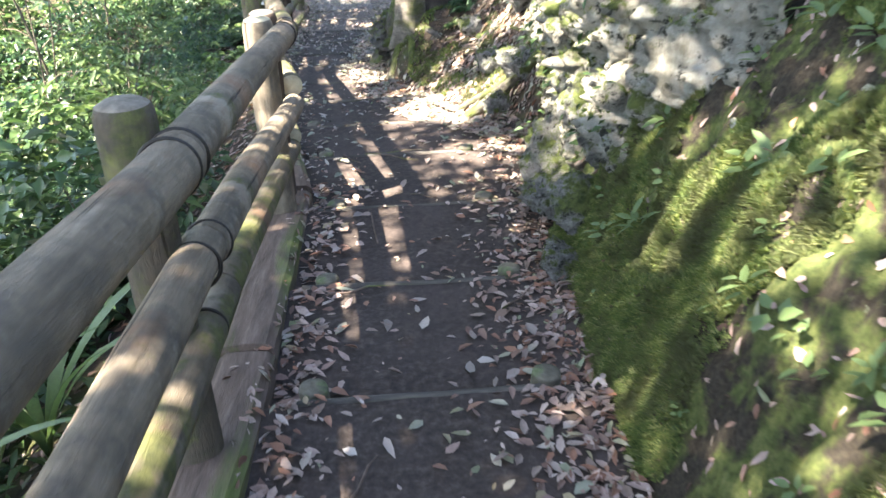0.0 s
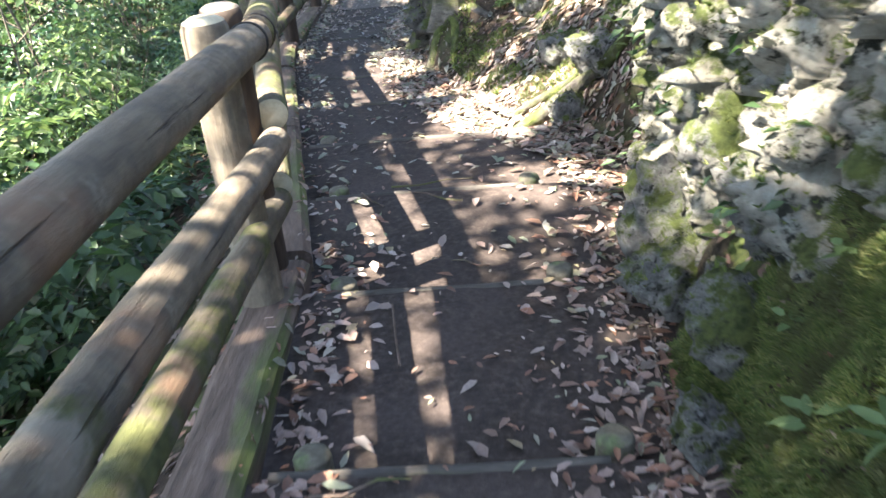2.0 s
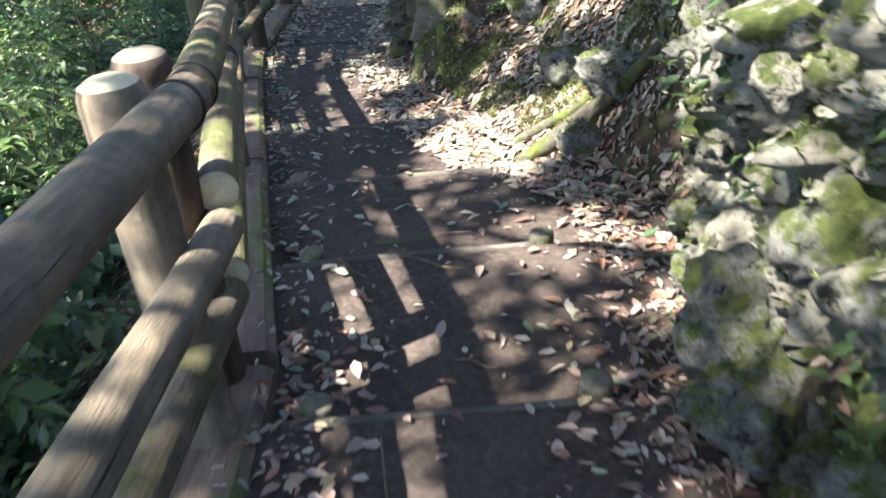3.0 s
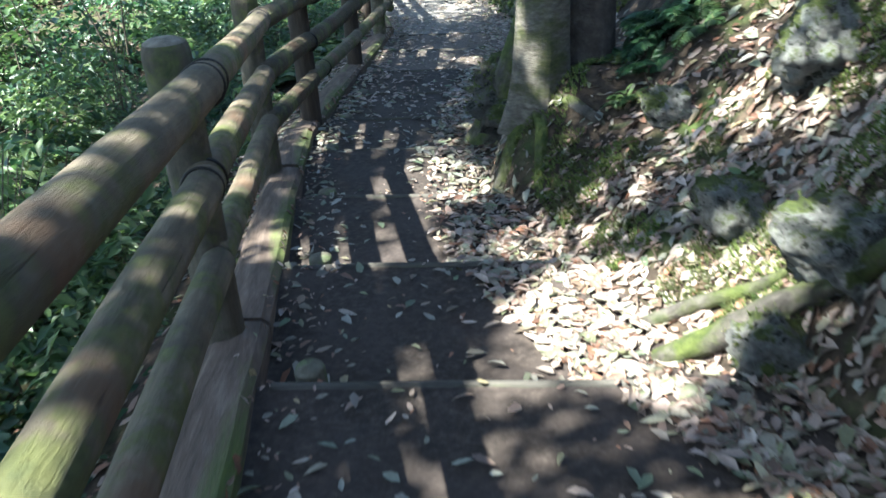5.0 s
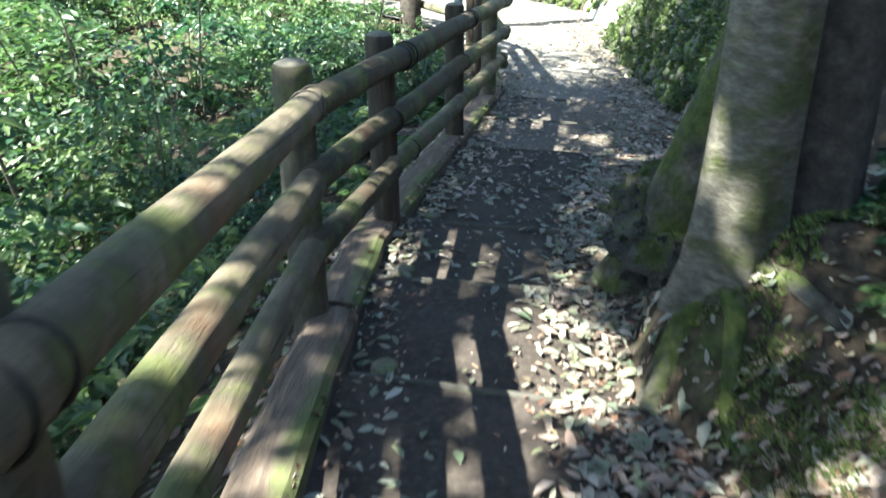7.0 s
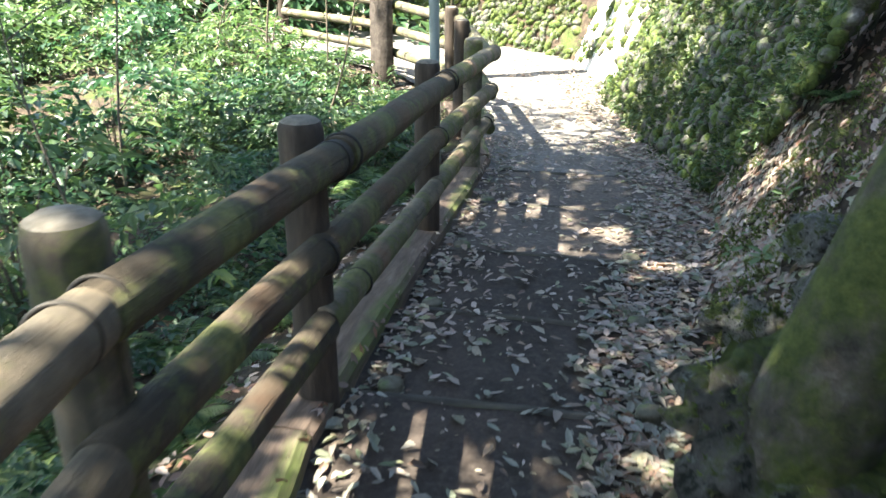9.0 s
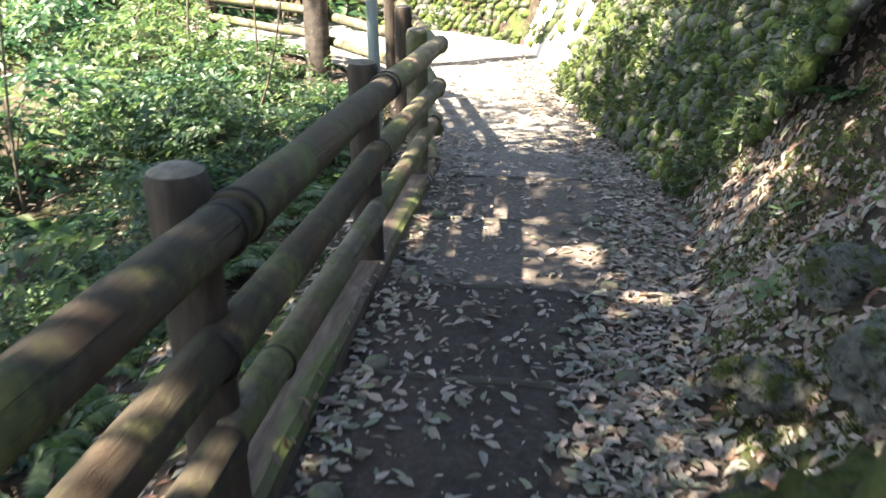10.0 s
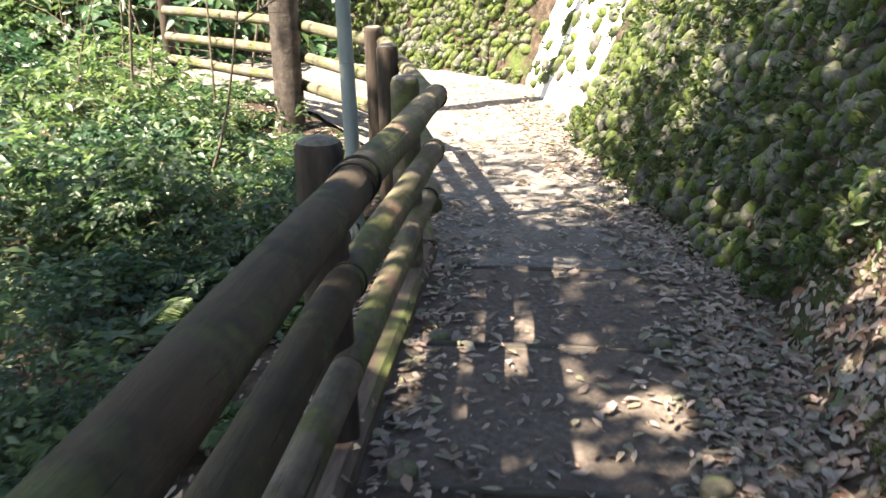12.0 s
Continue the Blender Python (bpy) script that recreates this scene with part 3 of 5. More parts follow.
# ---- timber curb beams ----
def beam_between(name, a, b, wide, high):
    bm = board_bm((Vector(b) - Vector(a)).length, wide, high, 0.012)
    me = bpy.data.meshes.new(name)
    bm.to_mesh(me)
    bm.free()
    me.materials.append(M_CURB)
    ob = new(name, me)
    d = Vector(b) - Vector(a)
    ob.matrix_world = Matrix.LocRotScale((Vector(a) + Vector(b)) / 2, d.to_track_quat("X", "Z"), None)
    return tagged(ob, "mossy weathered timber curb beam edging the path", "curb", "curb beams")


def curb_point(y, out, up=0.085):
    return (left_x(y) - out, y, float(walk_z(y)) + up)


for y0, y1 in ((-1.6, 0.55), (0.57, 2.35), (2.37, 4.14), (4.2, 6.15), (6.17, 8.12), (8.16, 9.0), (9.02, 10.9), (10.92, 13.35), (13.4, 14.55), (14.58, 15.9)):
    beam_between("curb_beam", curb_point(y0, 0.1), curb_point(y1, 0.1), 0.2, 0.2)

# ---- log fence ----
def log_mesh(name, length, r0, r1, material, seed, cut):
    """A peeled log along x from 0 to length, bowed and knotty, with sawn ends in a second material."""
    n, k = 20, max(8, int(length / 0.12))
    vs, fs, mi = [], [], []
    for j in range(k + 1):
        s = j / k
        r = r0 + (r1 - r0) * s
        cy, cz = 0.012 * noise.noise(Vector((s * length * 0.8, seed, 0))), 0.012 * noise.noise(Vector((s * length * 0.8, seed, 9)))
        for i in range(n):
            a = 2 * math.pi * i / n
            q = r * (1 + 0.05 * noise.noise(Vector((s * length * 2.5, math.cos(a) * 1.3 + seed, math.sin(a) * 1.3))))
            vs.append((s * length, cy + q * math.cos(a), cz + q * math.sin(a)))
    for j in range(k):
        for i in range(n):
            fs.append((j * n + i, j * n + (i + 1) % n, (j + 1) * n + (i + 1) % n, (j + 1) * n + i))
            mi.append(0)
    for j, d in ((0, -1), (k, 1)):
        base = len(vs)
        c = Vector((0 if j == 0 else length, 0, 0))
        for i in range(n):
            p = Vector(vs[j * n + i])
            vs.append(tuple(p + (c - p) * 0.04 + Vector((d * 0.003, 0, 0))))
        for i in range(n):
            a, b2, c2, d2 = j * n + i, j * n + (i + 1) % n, base + (i + 1) % n, base + i
            fs.append((a, b2, c2, d2) if d > 0 else (d2, c2, b2, a))
            mi.append(1)
        ring = tuple(base + i for i in range(n))
        fs.append(ring if d > 0 else ring[::-1])
        mi.append(1)
    me = mesh_of(name, vs, fs, material)
    me.materials.append(cut)
    me.polygons.foreach_set("material_index", mi)
    return me


def post_mesh(radius, high, material, seed, cut):
    """A fence post with a bevelled domed top, foot at the origin's depth below."""
    vs, fs, n = [], [], 20
    rings = [(1.04, -0.35), (1.03, 0.0), (1.0, high * 0.5), (0.99, high - 0.05), (0.97, high - 0.028), (0.86, high - 0.008), (0.6, high + 0.003), (0.25, high + 0.006)]
    for r, z in rings:
        for i in range(n):
            a = 2 * math.pi * i / n
            q = radius * r * (1 + 0.045 * noise.noise(Vector((math.cos(a) * 1.4, math.sin(a) * 1.4 + seed, z * 1.3))))
            vs.append((q * math.cos(a) + 0.006 * math.sin(z * 3 + seed), q * math.sin(a), z))
    for j in range(len(rings) - 1):
        for i in range(n):
            fs.append((j * n + i, j * n + (i + 1) % n, (j + 1) * n + (i + 1) % n, (j + 1) * n + i))
    fs.append(tuple((len(rings) - 1) * n + i for i in range(n)))
    me = mesh_of("post", vs, fs, material)
    me.materials.append(cut)
    me.polygons.foreach_set("material_index", [1 if i >= (len(rings) - 3) * n else 0 for i in range(len(fs))])
    return me


def ring_mesh(radius, wire):
    vs, fs, n, k = [], [], 28, 6
    for i in range(n):
        a = 2 * math.pi * i / n
        for j in range(k):
            b = 2 * math.pi * j / k
            q = radius + wire * math.cos(b)
            vs.append((wire * math.sin(b), q * math.cos(a), q * math.sin(a)))
    for i in range(n):
        for j in range(k):
            fs.append((i * k + j, ((i + 1) % n) * k + j, ((i + 1) % n) * k + (j + 1) % k, i * k + (j + 1) % k))
    return mesh_of("wire_band", vs, fs, M_WIRE)


def bolt_mesh():
    bm = bmesh.new()
    bmesh.ops.create_cone(bm, cap_ends=True, segments=14, radius1=0.014, radius2=0.014, depth=0.006)
    r = bmesh.ops.create_cone(bm, cap_ends=True, segments=6, radius1=0.0095, radius2=0.008, depth=0.014)
    bmesh.ops.translate(bm, verts=r["verts"], vec=(0, 0, 0.009))
    me = bpy.data.meshes.new("bolt")
    bm.to_mesh(me)
    bm.free()
    me.materials.append(M_BOLT)
    return me


BOLT = bolt_mesh()
SEED = [0]


def add_post(fence, x, y, top, radius=0.075, material=None, lean=(0, 0), cut=None):
    SEED[0] += 1
    foot = land_at(x, y)
    child("post", post_mesh(radius, top - foot, material or M_POST, SEED[0] * 1.7, cut or M_CUT_GREY), fence, pose(x, y, foot, lean[0], lean[1], SEED[0] * 40))


def add_rail(fence, a, b, r0, r1, material, bands=(), bolts=(), cut=None):
    """A rail from a to b; wire bands and bolts at distances along it."""
    a, b = Vector(a), Vector(b)
    SEED[0] += 1
    rail = child("rail", log_mesh("rail", (b - a).length, r0, r1, material, SEED[0] * 2.3, cut or material), fence)
    rail.matrix_local = Matrix.LocRotScale(a, (b - a).to_track_quat("X", "Z"), None)
    for s in bands:
        r = r0 + (r1 - r0) * s / (b - a).length
        child("wire_band", ring_mesh(r * 1.02, 0.0055), rail, pose(s, 0, 0, 0, 3, 4))
    for s, ang in bolts:
        r = r0 + (r1 - r0) * s / (b - a).length
        child("bolt", BOLT, rail, pose(s, 0, 0, 0, 0, 0) @ pose(0, 0, 0, ang, 0, 0) @ pose(0, 0, r + 0.001))
    return rail


def fence_at(label):
    return group_empty("log_fence", label=label, category="fence", group="log fence along the path")


f1 = fence_at("weathered three-rail log fence with wire bands beside the path")
for x, y, t, m in ((-0.62, -0.35, 1.03, M_POST_GREY), (-0.62, 1.80, 0.82, M_POST_GREY), (-0.62, 3.84, 0.58, M_POST)):
    add_post(f1, x, y, t, 0.072, m, cut=M_CUT if y > 3 else None)
add_rail(f1, (-0.50, -2.4, 1.14), (-0.50, 1.72, 0.70), 0.066, 0.066, M_RAIL, (4.08,), ((4.1, -95),))
add_rail(f1, (-0.50, 1.73, 0.70), (-0.52, 4.02, 0.47), 0.064, 0.057, M_RAIL, (0.02, 2.2), ((2.12, -95),))
add_rail(f1, (-0.51, -2.4, 0.84), (-0.52, 1.90, 0.385), 0.060, 0.060, M_RAIL, (4.2,))
add_rail(f1, (-0.52, 1.91, 0.385), (-0.53, 4.08, 0.09), 0.059, 0.055, M_RAIL, (0.03,), ((2.08, -95),))
add_rail(f1, (-0.53, -2.4, 0.58), (-0.555, 2.12, 0.125), 0.055, 0.055, M_RAIL_MOSS, (4.3,))
add_rail(f1, (-0.555, 2.13, 0.125), (-0.575, 4.18, -0.19), 0.054, 0.052, M_RAIL_MOSS, (), ((1.98, -95),))

f2 = fence_at("mossy three-rail log fence bending away down the path")
for x, y, t, m in ((-0.64, 4.10, 0.56, M_POST_DARK), (-0.98, 6.09, 0.37, M_POST_GREY), (-1.36, 8.08, 0.16, M_POST_GREY)):
    add_post(f2, x, y, t, 0.072, m)
add_rail(f2, (-0.52, 4.04, 0.47), (-0.85, 6.02, 0.26), 0.058, 0.06, M_RAIL_GREY, (0.05, 1.96), ((0.1, -95), (1.9, -95)))
add_rail(f2, (-0.855, 6.03, 0.26), (-1.245, 7.94, 0.045), 0.057, 0.054, M_RAIL_GREY, (0.03, 1.88), ((1.86, -95),))
add_rail(f2, (-0.53, 4.11, 0.175), (-0.91, 6.02, -0.05), 0.056, 0.06, M_RAIL_MOSS, (1.9,), ((0.12, -95),), M_CUT)
add_rail(f2, (-0.915, 6.03, -0.05), (-1.265, 7.94, -0.245), 0.06, 0.056, M_RAIL_GREY, (0.03,), ((1.86, -95),))
add_rail(f2, (-0.575, 4.2, -0.14), (-0.93, 6.04, -0.33), 0.052, 0.055, M_RAIL_MOSS, (), (), M_CUT)
add_rail(f2, (-0.935, 6.05, -0.33), (-1.28, 7.94, -0.51), 0.055, 0.052, M_RAIL_GREY)

f3 = fence_at("dark three-rail log fence with mossy ends beside the steps")
for x, y, t, m in ((-1.38, 9.27, 0.05, M_POST_DARK), (-1.40, 11.3, -0.09, M_POST_DARK), (-1.40, 13.0, -0.19, M_RAIL_MOSS)):
    add_post(f3, x, y, t, 0.072, m)
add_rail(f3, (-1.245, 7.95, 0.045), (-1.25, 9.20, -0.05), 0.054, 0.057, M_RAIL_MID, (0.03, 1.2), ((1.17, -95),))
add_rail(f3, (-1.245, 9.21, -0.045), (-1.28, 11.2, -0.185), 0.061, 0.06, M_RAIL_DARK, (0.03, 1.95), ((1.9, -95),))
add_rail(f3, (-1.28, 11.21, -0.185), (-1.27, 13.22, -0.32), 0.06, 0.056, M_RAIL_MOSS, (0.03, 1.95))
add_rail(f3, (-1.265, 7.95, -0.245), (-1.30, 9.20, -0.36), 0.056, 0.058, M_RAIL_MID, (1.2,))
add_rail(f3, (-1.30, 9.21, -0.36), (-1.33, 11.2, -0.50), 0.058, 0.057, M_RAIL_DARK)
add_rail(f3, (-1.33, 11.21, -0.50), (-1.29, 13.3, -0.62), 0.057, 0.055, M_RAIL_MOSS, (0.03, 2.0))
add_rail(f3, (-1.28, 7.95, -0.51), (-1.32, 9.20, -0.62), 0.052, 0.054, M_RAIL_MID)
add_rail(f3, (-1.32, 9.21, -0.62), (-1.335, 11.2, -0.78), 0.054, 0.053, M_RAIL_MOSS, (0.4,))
add_rail(f3, (-1.335, 11.21, -0.78), (-1.33, 13.5, -0.91), 0.053, 0.052, M_RAIL_MOSS, (2.1,))

f4 = fence_at("far log fence turning away round the bend in sunlight")
for x, y, t in ((-1.73, 14.47, -0.22), (-2.05, 15.75, -0.23), (-3.4, 17.6, -0.22), (-5.2, 18.9, -0.2)):
    add_post(f4, x, y, t, 0.075, M_POST_DARK)
for z in (-0.36, -0.66, -0.94):
    add_rail(f4, (-1.30, 13.3, z), (-1.62, 14.5, z), 0.05, 0.05, M_RAIL_MOSS)
    add_rail(f4, (-1.63, 14.52, z), (-1.95, 15.7, z), 0.05, 0.05, M_RAIL_MOSS)
    add_rail(f4, (-1.97, 15.72, z), (-3.35, 17.5, z), 0.055, 0.055, M_RAIL_MOSS)
    add_rail(f4, (-3.36, 17.52, z), (-5.15, 18.8, z), 0.055, 0.055, M_RAIL_MOSS)

# ---- leaves, shapes ----
LEAF_FLAT = ([(0, 0, 0), (0.28, 0.5, 0.06), (0.28, -0.5, 0.06), (0.68, 0.38, 0.05), (0.68, -0.38, 0.05), (1, 0, -0.04), (0.3, 0, 0), (0.7, 0, 0.01)],
             [(0, 6, 1), (0, 2, 6), (6, 7, 3), (6, 3, 1), (6, 2, 4), (6, 4, 7), (7, 5, 3), (7, 4, 5)])
LEAF_LITE = ([(0, 0, 0), (0.45, 0.5, 0.12), (0.45, -0.5, 0.12), (1, 0, -0.08)], [(0, 2, 3), (0, 3, 1)])


def bush_mesh(name, n, radius, high, leaf, wide, material, seed, stems=True):
    """Leaf verts of a bush round the origin, uneven in outline, leaves in sprays."""
    g = np.random.default_rng(seed)
    sprays = max(6, n // 14)
    c = g.normal(0, 0.5, (sprays, 3)) * (radius, radius, 0)
    c[:, 2] = high * g.uniform(0.05, 1.0, sprays) ** 0.8 * (1 - 0.35 * np.hypot(c[:, 0], c[:, 1]) / (radius * 1.4))
    head = g.uniform(0, 2 * np.pi, sprays)
    k = n // sprays
    idx = np.repeat(np.arange(sprays), k)
    along = np.tile(np.linspace(0, 1, k), sprays) * leaf * 5.0
    sidew = np.where(np.tile(np.arange(k), sprays) % 2 == 0, 1, -1)
    p = c[idx] + np.stack([np.cos(head[idx]) * along, np.sin(head[idx]) * along, -0.22 * along + g.normal(0, 0.02, len(idx))], -1)
    yaw = head[idx] + sidew * g.uniform(0.6, 1.2, len(idx))
    turns = rotations(yaw, g.uniform(-0.1, 0.7, len(idx)), g.normal(0, 0.45, len(idx)))
    size = leaf * g.uniform(0.6, 1.35, len(idx))
    v, f = scattered(LEAF_LITE, p, turns, np.stack([size, size * wide, size], -1))
    return bulk_mesh(name, v, f, material)


def stems_mesh(n, radius, high, seed):
    """Thin bent stems fanning up from the origin."""
    g = np.random.default_rng(seed)
    vs, fs = [], []
    for _ in range(n):
        a, lean = g.uniform(0, 2 * np.pi), g.uniform(0.1, 0.9) * radius
        h = high * g.uniform(0.6, 1.0)
        base = len(vs)
        for j in range(5):
            s = j / 4
            r = 0.009 * (1 - 0.75 * s)
            x, y = math.cos(a) * lean * s * s, math.sin(a) * lean * s * s
            for q in range(4):
                b = q * math.pi / 2
                vs.append((x + r * math.cos(b), y + r * math.sin(b), -0.1 + h * s))
        for j in range(4):
            for q in range(4):
                fs.append((base + j * 4 + q, base + j * 4 + (q + 1) % 4, base + j * 4 + 4 + (q + 1) % 4, base + j * 4 + 4 + q))
    return mesh_of("stalk", vs, fs, M_TWIG)


BUSHES = []
for s, (n, r, h, leaf, wide, m, label) in enumerate((
        (620, 0.72, 1.0, 0.125, 0.5, M_LEAF, "green broadleaf undergrowth bush on the slope"),
        (760, 0.7, 0.85, 0.105, 0.55, M_LEAF_BLUE, "dark glossy green shrub on the slope"),
        (560, 0.9, 1.35, 0.115, 0.38, M_LEAF_PALE, "pale green sapling thicket catching the light"),
        (700, 0.6, 0.55, 0.075, 0.42, M_LEAF, "low green undergrowth plant on leaf litter"))):
    BUSHES.append((bush_mesh("foliage", n, r, h, leaf, wide, m, 100 + s), stems_mesh(9, r, h, 200 + s), label))


def bush_at(kind, x, y, size, turn):
    fol, stem, label = BUSHES[kind]
    e = group_empty("bush", label=label, category="bush", group="undergrowth bushes")
    child("foliage", fol, e)
    child("stalk", stem, e)
    e.matrix_world = Matrix.LocRotScale((x, y, land_at(x, y) - 0.03), Euler((RNG.normal(0, 0.08), RNG.normal(0, 0.08), turn)), (size, size, size * RNG.uniform(0.8, 1.2)))
    return e


placed = 0
tries = 0
while placed < 190 and tries < 4000:
    tries += 1
    y = RNG.uniform(-1.0, 24)
    d = 1.1 + 8.6 * RNG.uniform() ** 1.5
    x = left_x(min(y, 15)) - d
    if y > 8.5 and (d < 1.4 or RNG.uniform() < 0.42):
        continue
    if y > 14.5 and side(np.array([x]), np.array([y]), LEFT)[0][0] > -0.8:
        continue
    big = 0.55 + min(d, 5) * 0.22
    if y > 8:
        big *= 0.8
    if y > 10.5:
        big *= 0.82
    bush_at(int(RNG.choice(4, p=(0.38, 0.24, 0.2, 0.18) if y < 8.5 else (0.3, 0.2, 0.28, 0.22))), x, y, big * RNG.uniform(0.8, 1.25), RNG.uniform(0, 6.28))
    placed += 1
# low growth close to the fence
for i in range(80):
    y = RNG.uniform(2.5, 17) if i < 40 else RNG.uniform(8, 16)
    x = left_x(min(y, 15)) - RNG.uniform(0.55, 1.0) - RNG.uniform(0, 2.2) ** 1.2
    if y > 14.5 and side(np.array([x]), np.array([y]), LEFT)[0][0] > -0.6:
        continue
    bush_at(int(RNG.choice(4, p=(0.2, 0.35, 0.1, 0.35))), x, y, RNG.uniform(0.3, 0.62), RNG.uniform(0, 6.28))

# tall thickets behind the far fence
for i in range(28):
    x, y = RNG.uniform(-15, -4.5), RNG.uniform(20.5, 27)
    bush_at(int(RNG.choice(3, p=(0.4, 0.2, 0.4))), x, y, RNG.uniform(1.8, 2.8), RNG.uniform(0, 6.28))

# ---- unseen overhead crowns added to shade the path ----
def tapered(points, radii, n=12, wob=0.08, seed=0.0):
    """Verts and quads of a bent tapering limb through points."""
    vs, fs = [], []
    pts = [Vector(p) for p in points]
    for j, (p, r) in enumerate(zip(pts, radii)):
        d = (pts[min(j + 1, len(pts) - 1)] - pts[max(j - 1, 0)]).normalized()
        u = d.orthogonal().normalized() if abs(d.z) < 0.9 else Vector((1, 0, 0)).cross(d).normalized()
        w = d.cross(u)
        for i in range(n):
            a = 2 * math.pi * i / n
            q = r * (1 + wob * noise.noise(Vector((math.cos(a) * 1.5 + seed, math.sin(a) * 1.5, p.z * 1.2 + p.y))))
            vs.append(tuple(p + u * q * math.cos(a) + w * q * math.sin(a)))
    for j in range(len(pts) - 1):
        for i in range(n):
            fs.append((j * n + i, j * n + (i + 1) % n, (j + 1) * n + (i + 1) % n, (j + 1) * n + i))
    return vs, fs


# openings cut in the crowns to place sun patches: where their light falls on the path, half widths, and how open they
# are
GAPS = [(1.6, 3.3, 0.5, 0.6, 0.5), (-0.15, 3.1, 0.3, 0.9, 0.8), (-0.22, 4.4, 0.3, 0.65, 0.95), (-0.2, 5.75, 0.35, 0.6, 0.8), (0.55, 5.0, 0.42, 0.42, 1.0), (0.88, 4.35, 0.2, 0.28, 1.0),
        (0.36, 6.15, 0.55, 0.64, 1.0), (0.85, 6.2, 0.5, 0.4, 1.0), (-0.4, 7.9, 0.46, 0.66, 0.97), (-0.65, 6.95, 0.5, 0.4, 0.85), (0.62, 8.1, 0.14, 0.3, 1.0),
        (1.25, 3.95, 0.5, 0.7, 0.88), (1.55, 4.8, 0.8, 1.0, 0.85), (-0.29, 11.67, 0.17, 0.22, 1.0), (-0.66, 11.34, 0.08, 0.09, 1.0), (-0.97, 9.3, 0.06, 0.08, 1.0), (1.5, 2.3, 0.5, 0.9, 0.55), (1.1, 1.9, 0.7, 1.0, 0.62), (-0.5, 14.6, 0.7, 0.8, 0.7),
        (0.8, 11.5, 0.35, 0.4, 0.5), (0.9, 12.2, 0.6, 0.7, 0.7), (-3.2, 13.6, 0.5, 0.4, 0.8), (-2.5, 12.7, 0.3, 0.25, 0.9), (-4.4, 14.2, 0.7, 0.7, 0.7), (-2.0, 10.6, 0.45, 0.8, 0.55), (-2.6, 6.5, 0.8, 1.8, 0.35), (-4.5, 11.0, 1.0, 1.5, 0.3), (1.5, 7.1, 0.35, 0.35, 0.9), (1.9, 7.9, 0.5, 0.5, 0.8),
        (1.2, 13.8, 1.2, 1.6, 0.5), (-2.6, 14.9, 0.5, 0.5, 0.8), (-3.4, 12.4, 0.25, 0.3, 0.9)]


def crown(name, centre, radii, n, seed, leaf=0.13):
    g = np.random.default_rng(seed)
    p = g.normal(0, 0.45, (n, 3)) * radii + centre
    keep = np.array([noise.fractal(Vector(q) * 0.9, 1.0, 2.0, 3) for q in p]) > -0.22
    ground_z = walk_z(p[:, 1] + 2)
    h = p[:, 2] - ground_z
    fx, fy = p[:, 0] + 0.60 * h, p[:, 1] + 0.30 * h
    for x, y, a, b, openness in GAPS:
        edge = 1 + 0.35 * np.array([noise.noise(Vector((u * 3, v * 3, 0))) for u, v in zip(fx, fy)])
        keep &= ((fx - x) / a) ** 2 + ((fy - y) / b) ** 2 > np.where(g.uniform(0, 1, n) < openness, edge * g.uniform(0.55, 1.0, n), 0)
    p = p[keep]
    k = len(p)
    turns = rotations(g.uniform(0, 6.28, k), g.normal(0, 0.5, k), g.normal(0, 0.5, k))
    size = leaf * g.uniform(0.7, 1.4, k)
    v, f = scattered(LEAF_LITE, p, turns, np.stack([size, size * 0.5, size], -1))
    return bulk_mesh(name, v, f, M_CANOPY)


def shade_tree(base, top, centre, radii, n, seed, label):
    t = group_empty("tree", label=label, category="tree", group="trees above the path")
    b, e, c = Vector(base), Vector(top), Vector(centre)
    v, f = tapered([b - Vector((0, 0, 0.3)), b.lerp(e, 0.3), b.lerp(e, 0.65), e, e.lerp(c, 0.5), c], [0.24, 0.19, 0.16, 0.13, 0.09, 0.03])
    child("trunk", mesh_of("trunk", v, f, M_BARK), t)
    g = np.random.default_rng(seed)
    for k in range(5):
        q = c + Vector(g.normal(0, 0.5, 3)) * radii[0] * 0.7
        v, f = tapered([e.lerp(c, 0.1 * k), e.lerp(q, 0.5) + Vector((0, 0, 0.3)), q], [0.07, 0.045, 0.012], 8)
        child("limb", mesh_of("limb", v, f, M_BARK), t)
    child("crown", crown("crown", centre, radii, n, seed), t)
    return t

# trees out of view, placed only for the shade they cast
shade_tree((3.2, 2.0, land_at(3.2, 2.0)), (1.6, 1.0, 5.0), (-3.6, 0.2, 6.0), (3.0, 3.0, 1.2), 28000, 31, "unseen leafy tree added leaning over the start of the path for shade")
shade_tree((3.6, 8.2, land_at(3.6, 8.2)), (1.8, 7.4, 4.6), (-4.2, 8.6, 5.2), (3.6, 3.6, 1.2), 37000, 32, "unseen broad leafy tree added to shade the lower steps")
shade_tree((3.8, 12.5, land_at(3.8, 12.5)), (1.2, 12.2, 4.2), (-3.0, 11.7, 4.7), (2.4, 2.3, 0.9), 20000, 33, "unseen leafy tree added above the stone wall for its shade")
shade_tree((4.2, -2.5, land_at(4.2, -2.5)), (2.0, -0.5, 5.5), (-4.2, 3.5, 6.0), (3.3, 3.2, 1.0), 39000, 34, "unseen tall leafy tree added on the mossy bank for shade")

shade_tree((-8.5, 8.6, land_at(-8.5, 8.6)), (-7.8, 9.2, 3.6), (-6.4, 11.2, 4.6), (2.4, 3.0, 0.9), 15000, 36, "unseen leafy tree added on the slope below the path for shade")

